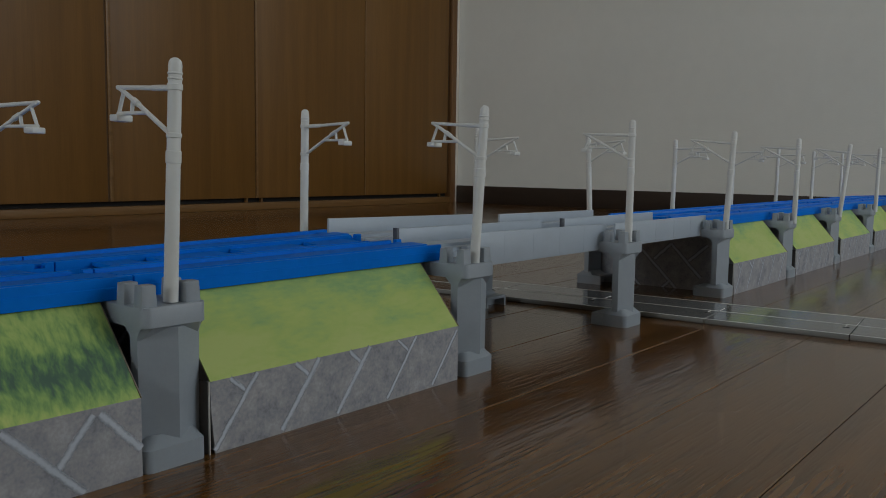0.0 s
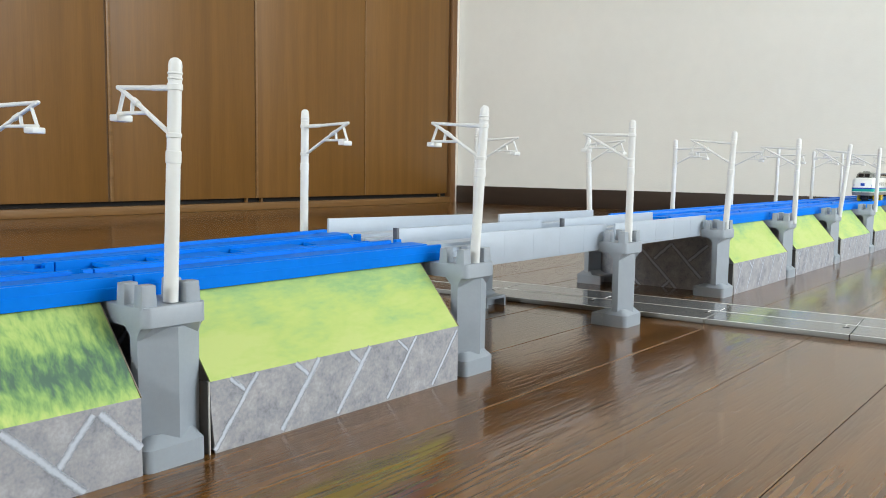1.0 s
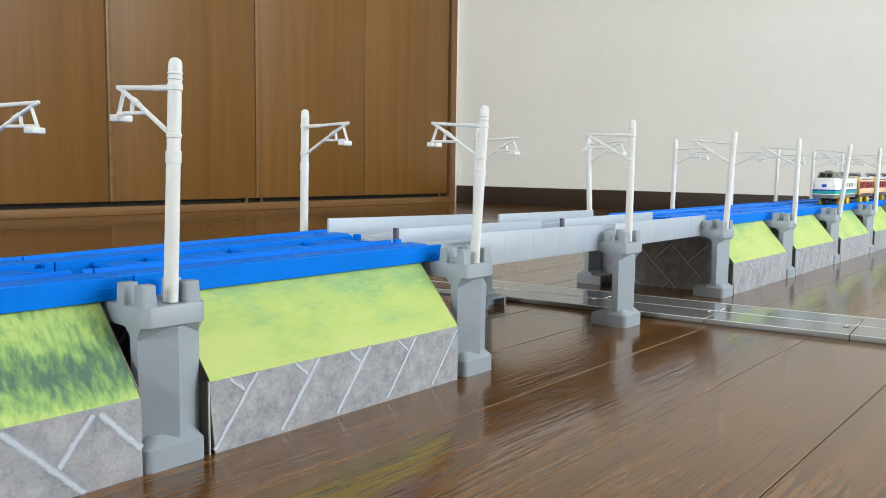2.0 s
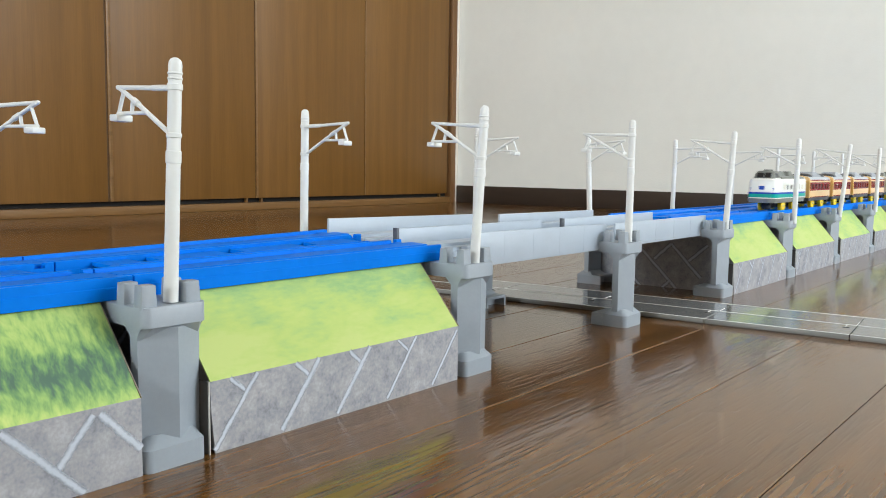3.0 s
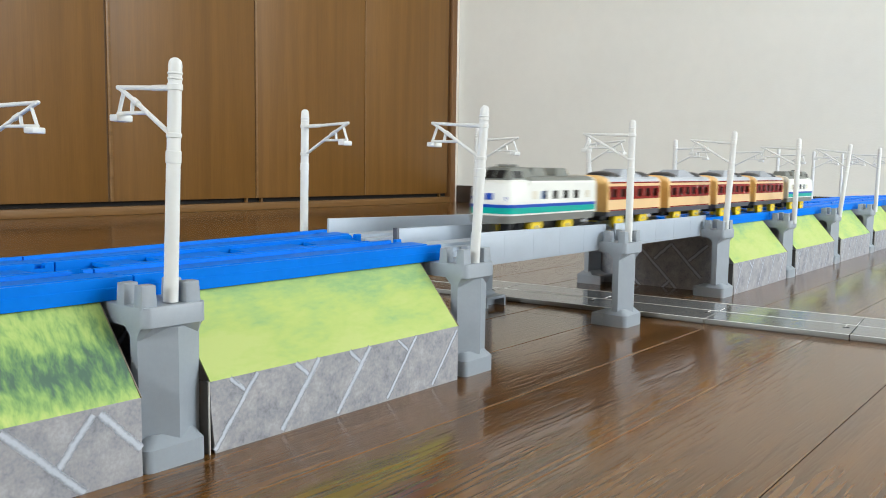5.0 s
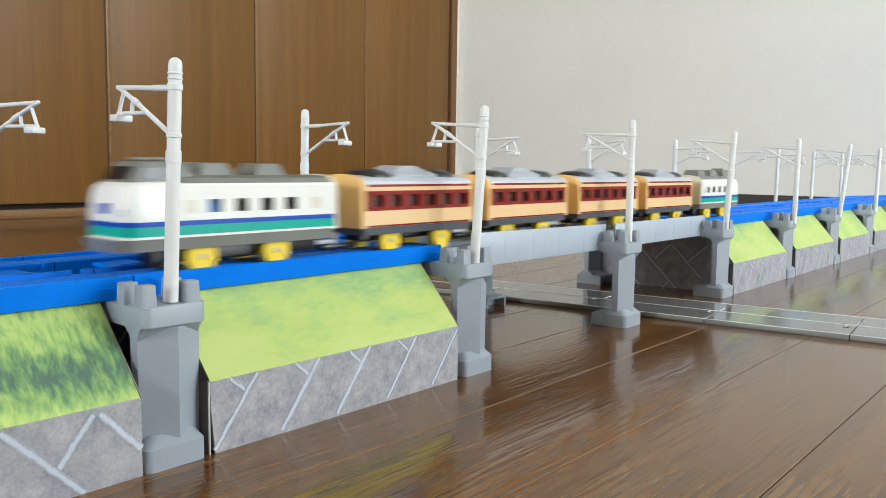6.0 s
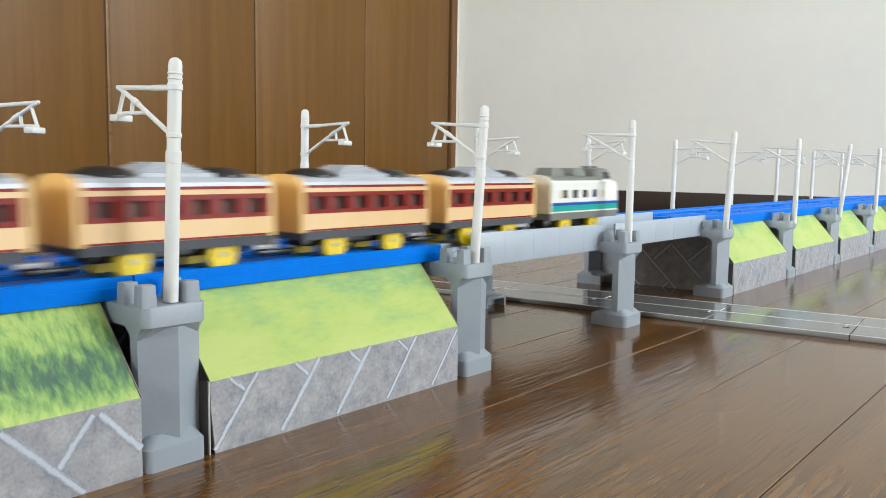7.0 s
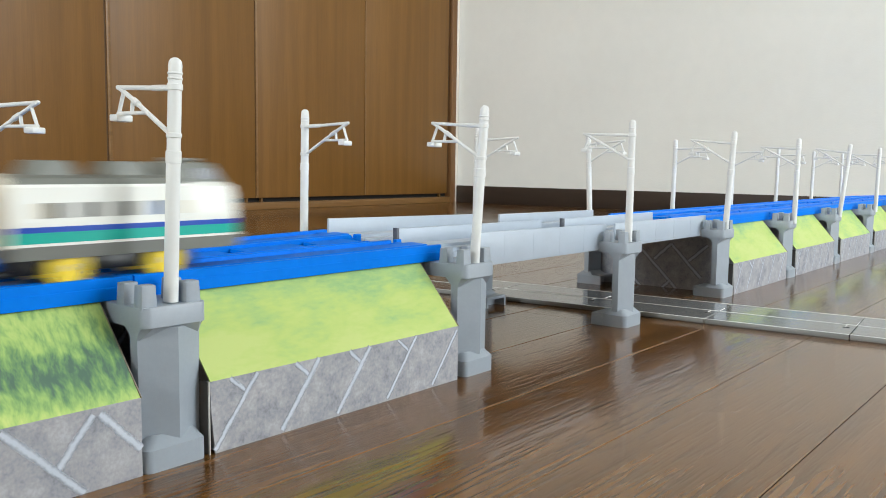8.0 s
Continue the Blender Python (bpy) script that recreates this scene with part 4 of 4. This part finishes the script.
def coach(m):
    """A cream and red coach, 105 mm long, its front at x = 0."""
    c = thing("red_cream_coach", m, "cream coach with red window band, silver roof and yellow wheels", "toy train car", "coaches of the train")
    L = 0.1050
    sk = loft(bmesh.new(), [footprint(0.0012, L - 0.0012, HALF - 0.0010, 0.002, 0.002, ZB), footprint(0.0006, L - 0.0006, HALF - 0.0004, 0.002, 0.002, ZB + 0.0046)])
    part("skirt", sk, M_SKIRT, c, "dark slate-grey underframe")
    part("lower_body", loft(bmesh.new(), [footprint(0, L, HALF, 0.0022, 0.0022, z) for z in (ZB + 0.0046, 0.1034)]), M_CREAM, c)
    for z0, z1 in ((0.0939, 0.0949), (0.1174, 0.1188)):
        part("red_line", loft(bmesh.new(), [footprint(0.0030, L - 0.0030, HALF + 0.0002, 0.001, 0.001, z) for z in (z0, z1)]), M_RED, c, "thin deep red line")
    wins = [(0.0068 + k * 0.0161, 0.0068 + k * 0.0161 + 0.0100) for k in range(6)]
    band = side_band(bmesh.new(), 0.0030, L - 0.0030, 0.1034, 0.1150, wins, 0.1056, 0.1126, HALF + 0.0001)
    part("window_band", band, M_RED, c, "deep red band with open windows", smooth=False)
    part("interior", box(bmesh.new(), 0.0032, L - 0.0032, -HALF + 0.0034, HALF - 0.0034, 0.1036, 0.1148), M_REDINT, c)
    part("upper_body", loft(bmesh.new(), [footprint(0, L, HALF, 0.0022, 0.0022, z) for z in (0.1150, 0.1188)]), M_CREAM, c)
    # roof: a shallow vault along the car
    arch = [(-HALF + 0.0006, 0.1187), (-HALF + 0.0012, 0.1206), (-HALF + 0.0040, 0.1226), (-0.007, 0.1240), (0, 0.1243), (0.007, 0.1240), (HALF - 0.0040, 0.1226), (HALF - 0.0012, 0.1206), (HALF - 0.0006, 0.1187)]
    part("roof", prism(bmesh.new(), arch, "x", 0.0024, L - 0.0024), M_SILVER, c, "silver-grey vaulted roof")
    ends = [(-HALF + 0.0002, ZB + 0.0040)] + [(a * 0.99, b + 0.0003) for a, b in arch] + [(HALF - 0.0002, ZB + 0.0040)]
    for x in (-0.0004, L - 0.0026):
        e = prism(bmesh.new(), ends, "x", x, x + 0.0030)
        bmesh.ops.bevel(e, geom=[k for k in e.edges if abs(k.verts[0].co.x - k.verts[1].co.x) < 1e-5 and min(k.verts[0].co.z, k.verts[1].co.z) > ZB + 0.0045], offset=0.0007, segments=2, profile=0.5, affect="EDGES")
        part("end_wall", e, M_TAN, c, "tan rounded end wall")
    for x in (0.0215, 0.0835):
        f = lathe(bmesh.new(), [(0.0142, 0.1222), (0.0140, 0.1240), (0.0122, 0.1258), (0.0090, 0.1271), (0.0052, 0.1277), (0.0048, 0.1272), (0.0022, 0.1272), (0.0018, 0.1279)], 28, (x, 0))
        part("roof_fan", f, M_BLACK, c, "round black roof fan")
    # a stepped housing: a steep dark front, ledges falling to the rear
    hump = bmesh.new()
    for x0, x1, half, z0, z1 in ((0.0330, 0.0735, 0.0125, 0.1226, 0.1252), (0.0345, 0.0690, 0.0118, 0.1252, 0.1264), (0.0360, 0.0650, 0.0112, 0.1264, 0.1276), (0.0385, 0.0615, 0.0104, 0.1276, 0.1288), (0.0420, 0.0580, 0.0094, 0.1288, 0.1300)):
        loft(hump, [[(x0 + d * 1.6, -half + d, z), (x1 - d, -half + d, z), (x1 - d, half - d, z), (x0 + d * 1.6, half - d, z)] for d, z in ((0.0, z0), (0.0004, z1 - 0.0003), (0.0008, z1))])
    part("roof_unit", hump, M_UNIT, c, "grey raised roof unit")
    under = box(bmesh.new(), 0.010, L - 0.010, -0.0075, 0.0075, ZB - 0.0045, ZB, 0.001)
    part("underframe", under, M_BLACK, c)
    hook = bmesh.new()
    box(hook, L - 0.001, L + 0.0150, -0.0026, 0.0026, 0.0845, 0.0868, 0.0006)
    rod(hook, (L + 0.0145, 0, 0.0828), (L + 0.0145, 0, 0.0905), 0.0022)
    part("coupling_hook", hook, M_HOOK, c, "light grey coupling hook")
    part("coupling_bar", box(bmesh.new(), -0.0160, 0.0100, -0.0030, 0.0030, 0.0812, 0.0838, 0.0006), M_BLACK, c)
    return c, [wheel_set(c, 0.0275), wheel_set(c, 0.0755)]


def cab_car(m, length, rear):
    """A white cab car; its cab is at x = 0, or at the far end when rear."""
    label = "white cab car with teal and blue stripes"
    c = thing("cab_car", m, label + (", at the tail" if rear else ", leading the train"), "toy train car", "cab cars of the train")
    L = length
    def X(x):
        return L - x if rear else x
    def fp(x0, x1, half, r0, r1, z):
        return footprint(L - x1, L - x0, half, r1, r0, z) if rear else footprint(x0, x1, half, r0, r1, z)
    def bx(bm, x0, x1, *rest):
        a, b = sorted((X(x0), X(x1)))
        return box(bm, a, b, *rest)
    part("skirt", loft(bmesh.new(), [fp(-0.0030, L - 0.0015, HALF - 0.0012, 0.0095, 0.002, 0.0895), fp(-0.0045, L - 0.0008, HALF - 0.0002, 0.0090, 0.002, 0.0951)]), M_CHASSIS, c, "grey underframe skirt")
    part("lower_body", loft(bmesh.new(), [fp(0.0, L, HALF, 0.0070, 0.0022, z) for z in (0.0951, 0.1050)]), M_IVORY, c)
    part("teal_stripe", loft(bmesh.new(), [fp(-0.0002, L - 0.0012, HALF + 0.0002, 0.0071, 0.001, z) for z in (0.0963, 0.1007)]), M_GREEN, c, "teal green painted stripe")
    part("blue_stripe", loft(bmesh.new(), [fp(-0.0002, L - 0.0012, HALF + 0.0002, 0.0071, 0.001, z) for z in (0.1007, 0.1030)]), M_NAVY, c, "dark blue painted stripe")
    w0 = 0.0417 if rear else 0.0425
    wins = [(w0 + k * 0.0158, w0 + k * 0.0158 + 0.0078) for k in range(4)]
    flip = [(L - b, L - a) for a, b in reversed(wins)] if rear else wins
    a, b = (0.0022, L - 0.0260) if rear else (0.0260, L - 0.0022)
    part("window_band", side_band(bmesh.new(), a, b, 0.1050, 0.1190, flip, 0.1064, 0.1127, HALF - 0.0001), M_IVORY, c, smooth=False)
    part("interior", box(bmesh.new(), a + 0.001, b - 0.001, -HALF + 0.0050, HALF - 0.0050, 0.1052, 0.1188), M_INTERIOR, c)
    part("motor", bx(bmesh.new(), w0 - 0.001, w0 + 0.0085, -HALF + 0.0030, HALF - 0.0030, 0.1056, 0.1150), M_MOTOR, c, "blue motor casing behind the window")
    for x in (w0 - 0.0125, L - 0.0180):
        for s in (-1, 1):
            y0, y1 = sorted((s * (HALF - 0.0002), s * (HALF + 0.0001)))
            part("blind_window", bx(bmesh.new(), x, x + 0.006, y0, y1, 0.1066, 0.1125), M_IVORYEND, c, "moulded blind window")
    # nose, slightly raked towards its top
    rings = []
    for z, dx, dh in ((0.1050, 0.0, 0.0), (0.1150, 0.0010, 0.0002), (0.1188, 0.0022, 0.0010), (0.1206, 0.0045, 0.0030), (0.1212, 0.0080, 0.0055)):
        rings.append(fp(dx, 0.0285, HALF - dh, 0.0070, 0.0015, z))
    part("nose", loft(bmesh.new(), rings), M_IVORY, c)
    arch = [(-HALF + 0.0004, 0.1187), (-HALF + 0.0014, 0.1210), (-HALF + 0.0042, 0.1230), (-0.007, 0.1244), (0, 0.1247), (0.007, 0.1244), (HALF - 0.0042, 0.1230), (HALF - 0.0014, 0.1210), (HALF - 0.0004, 0.1187)]
    lo, hi = sorted((X(L - 0.0026), X(L + 0.0006)))
    e = prism(bmesh.new(), [(-HALF + 0.0001, 0.0946)] + arch + [(HALF - 0.0001, 0.0946)], "x", lo, hi)
    bmesh.ops.bevel(e, geom=[k for k in e.edges if abs(k.verts[0].co.x - k.verts[1].co.x) < 1e-5 and min(k.verts[0].co.z, k.verts[1].co.z) > 0.0950], offset=0.0007, segments=2, profile=0.5, affect="EDGES")
    part("end_wall", e, M_IVORYEND, c, "dull ivory rounded end wall")
    part("upper_body", loft(bmesh.new(), [fp(0.0280, L - 0.0005, HALF - 0.0003, 0.001, 0.002, 0.1190), fp(0.0280, L - 0.0005, HALF - 0.0008, 0.001, 0.002, 0.1202)]), M_IVORY, c)
    part("roof", loft(bmesh.new(), [fp(0.0290, L - 0.0010, HALF - 0.0014, 0.001, 0.002, 0.1200), fp(0.0295, L - 0.0014, HALF - 0.0035, 0.001, 0.002, 0.1226),
                                    fp(0.0300, L - 0.0018, HALF - 0.0085, 0.001, 0.002, 0.1240)]), M_ROOFGREY, c, "olive-grey roof")
    cab = part("cab", loft(bmesh.new(), [fp(0.0050, 0.0395, 0.0140, 0.0046, 0.001, 0.1206), fp(0.0090, 0.0375, 0.0124, 0.0042, 0.001, 0.1268),
                                         fp(0.0106, 0.0350, 0.0110, 0.0036, 0.001, 0.1296), fp(0.0128, 0.0330, 0.0090, 0.0030, 0.001, 0.1304)]), M_ROOFGREY, c, "raised olive-grey driving cab")
    for x0, x1 in ((0.0150, 0.0200), (0.0250, 0.0305)):
        part("roof_lamp_cover", bx(bmesh.new(), x0, x1, -0.0042, 0.0042, 0.1304, 0.1322, 0.0007), M_CHASSIS, cab, "small pale grey cover")
    for s in (-1, 1):
        pane = bmesh.new()
        loft(pane, [[(X(0.0054 + (z - 0.1222) * 0.645 + d), y, z) for d, y in ((0.0, s * 0.0008), (0.0, s * 0.0088), (0.0036, s * 0.0106), (0.0046, s * 0.0008))] for z in (0.1220, 0.1278)])
        part("windscreen", pane, M_GLASSBLK, cab, "black tinted windscreen pane")
        side = bmesh.new()
        loft(side, [[(X(x), s * (0.01415 - (z - 0.1206) * 0.258 - d), z) for x, d in ((0.0118, 0.0), (0.0235, 0.0), (0.0235, 0.002), (0.0118, 0.002))] for z in (0.1222, 0.1272)])
        part("side_window", side, M_GLASSBLK, cab, "black tinted side pane")
    for x0, x1 in ((0.0430, 0.0650), (0.0775, 0.0985)):
        unit = loft(bmesh.new(), [fp(x0 + d, x1 - d, 0.0095 - d * 0.6, 0.0012, 0.0012, z) for d, z in ((0.0, 0.1230), (0.0026, 0.1284), (0.0034, 0.1297), (0.0046, 0.1301))])
        part("roof_unit", unit, M_ROOFGREY, c, "low grey roof unit")
    part("emblem", bx(bmesh.new(), -0.0006, 0.001, -0.0034, 0.0034, 0.1064, 0.1112, 0.0003), M_NAVY, c, "blue front emblem")
    for y in (-0.0130, 0.0130):
        lamp = bx(bmesh.new(), 0.0008, 0.0040, y - 0.0020, y + 0.0020, 0.1050, 0.1090, 0.0005)
        part("headlight", lamp, M_NAVY, c, "small blue headlight")
    for y in (-0.0118, 0.0118):
        part("marker_lamp", bx(bmesh.new(), 0.0002, 0.0020, y - 0.0010, y + 0.0010, 0.1008, 0.1026, 0.0003), M_RED, c, "tiny red marker lamp")
    part("underframe", bx(bmesh.new(), 0.028, L - 0.006, -0.0090, 0.0090, 0.0825, 0.0900, 0.001), M_BLACK, c)
    part("guide_block", bx(bmesh.new(), 0.0200, 0.0275, -0.0055, 0.0055, 0.0805, 0.0900, 0.001), M_BLACK, c)
    if not rear:
        hook = bmesh.new()
        box(hook, L - 0.001, L + 0.0150, -0.0026, 0.0026, 0.0845, 0.0868, 0.0006)
        rod(hook, (L + 0.0145, 0, 0.0828), (L + 0.0145, 0, 0.0905), 0.0022)
        part("coupling_hook", hook, M_HOOK, c, "light grey coupling hook")
    else:
        part("coupling_bar", box(bmesh.new(), -0.0160, 0.0100, -0.0030, 0.0030, 0.0812, 0.0838, 0.0006), M_BLACK, c)
    return c, [wheel_set(c, X(0.0410)), wheel_set(c, X(0.0865))]


TRAIN = []          # car, wheel sets, distance of its front behind the train's front, length
TRAIN.append((*cab_car(pose(0, ARC_Y, 0), 0.1265, False), -0.0025, 0.1265))
for k in range(4):
    TRAIN.append((*coach(pose(0.2 * k, ARC_Y, 0)), 0.1445 + 0.1235 * k, 0.1050))
TRAIN.append((*cab_car(pose(1.0, ARC_Y, 0), 0.1140, True), 0.1465 + 0.1235 * 4 + 0.001, 0.1140))


# ---- floor planks ----
def planks():
    rng = random.Random(3)
    y = -0.2030 - 0.0775 * 29
    widths = {}
    while y < YN + 0.4:
        x = XW - rng.uniform(0, 0.9)
        while x < XE:
            n = 0.909 if rng.random() < 0.7 else 1.818
            a, b = max(x, XW), min(x + n, XE - 0.001)
            if b - a > 0.02 and y > YS:
                key = round(b - a, 2)
                if key not in widths:
                    bm = bmesh.new()
                    box(bm, -key / 2 + 0.0003, key / 2 - 0.0003, -0.03855, 0.03855, -0.0034, 0.0, 0.0005, 1)
                    widths[key] = mesh_of("plank", bm, M_FLOOR)
                o = new("plank", widths[key])
                o.parent = floor
                o.location = ((a + b) / 2, y + 0.03875, 0)
            x += n
        y += 0.0775


planks()


# ---- what moves ----
PACE = [(-0.5, 1.9500), (0.0, 1.7950), (0.2, 1.7250), (0.4, 1.6480), (0.6, 1.5500), (0.8, 1.4780), (1.0, 1.4280), (1.2, 1.3850), (1.5, 1.3180), (1.7, 1.2640),
        (2.3, 1.0950), (3.0, 0.8895), (4.0, 0.5910), (4.5, 0.4430), (5.8, 0.0580), (6.5, -0.1460), (6.7, -0.2045), (6.9, -0.2630), (7.0, -0.2935), (7.1, -0.3230), (7.2, -0.3530), (7.3, -0.3880), (7.4, -0.4270),
        (7.5, -0.4675), (7.6, -0.5095), (7.7, -0.5510), (7.8, -0.5965), (7.9, -0.6450), (8.0, -0.6960), (8.1, -0.7480)]


def front_at(t):
    """Distance of the train's front along the track at t seconds: an even pace, quicker at the end."""
    ts, xs = [a for a, _ in PACE], [b for _, b in PACE]
    return float(np.mean([np.interp(t + d, ts, xs) for d in (-0.06, -0.03, 0.0, 0.03, 0.06)]))


def motions():
    frames = [k / 30 for k in range(241)]
    for car, sets, back, length in TRAIN:
        rows = []
        for t in frames:
            s = front_at(t) + back
            xa, ya, _ = track_point(s + length * 0.2)
            xb, yb, _ = track_point(s + length * 0.8)
            h = math.atan2(yb - ya, xb - xa)
            mx, my = (xa + xb) / 2, (ya + yb) / 2
            rows.append((t, pose(mx, my, 0, 0, 0, math.degrees(h)) @ pose(-length / 2, 0, 0)))
        walk(car, rows)
        for w in sets:
            home = w.matrix_basis.translation.copy()
            walk(w, [(t, pose(*home, 0, math.degrees((front_at(0) - front_at(t)) / 0.0085) * -1, 0)) for t in frames])


motions()
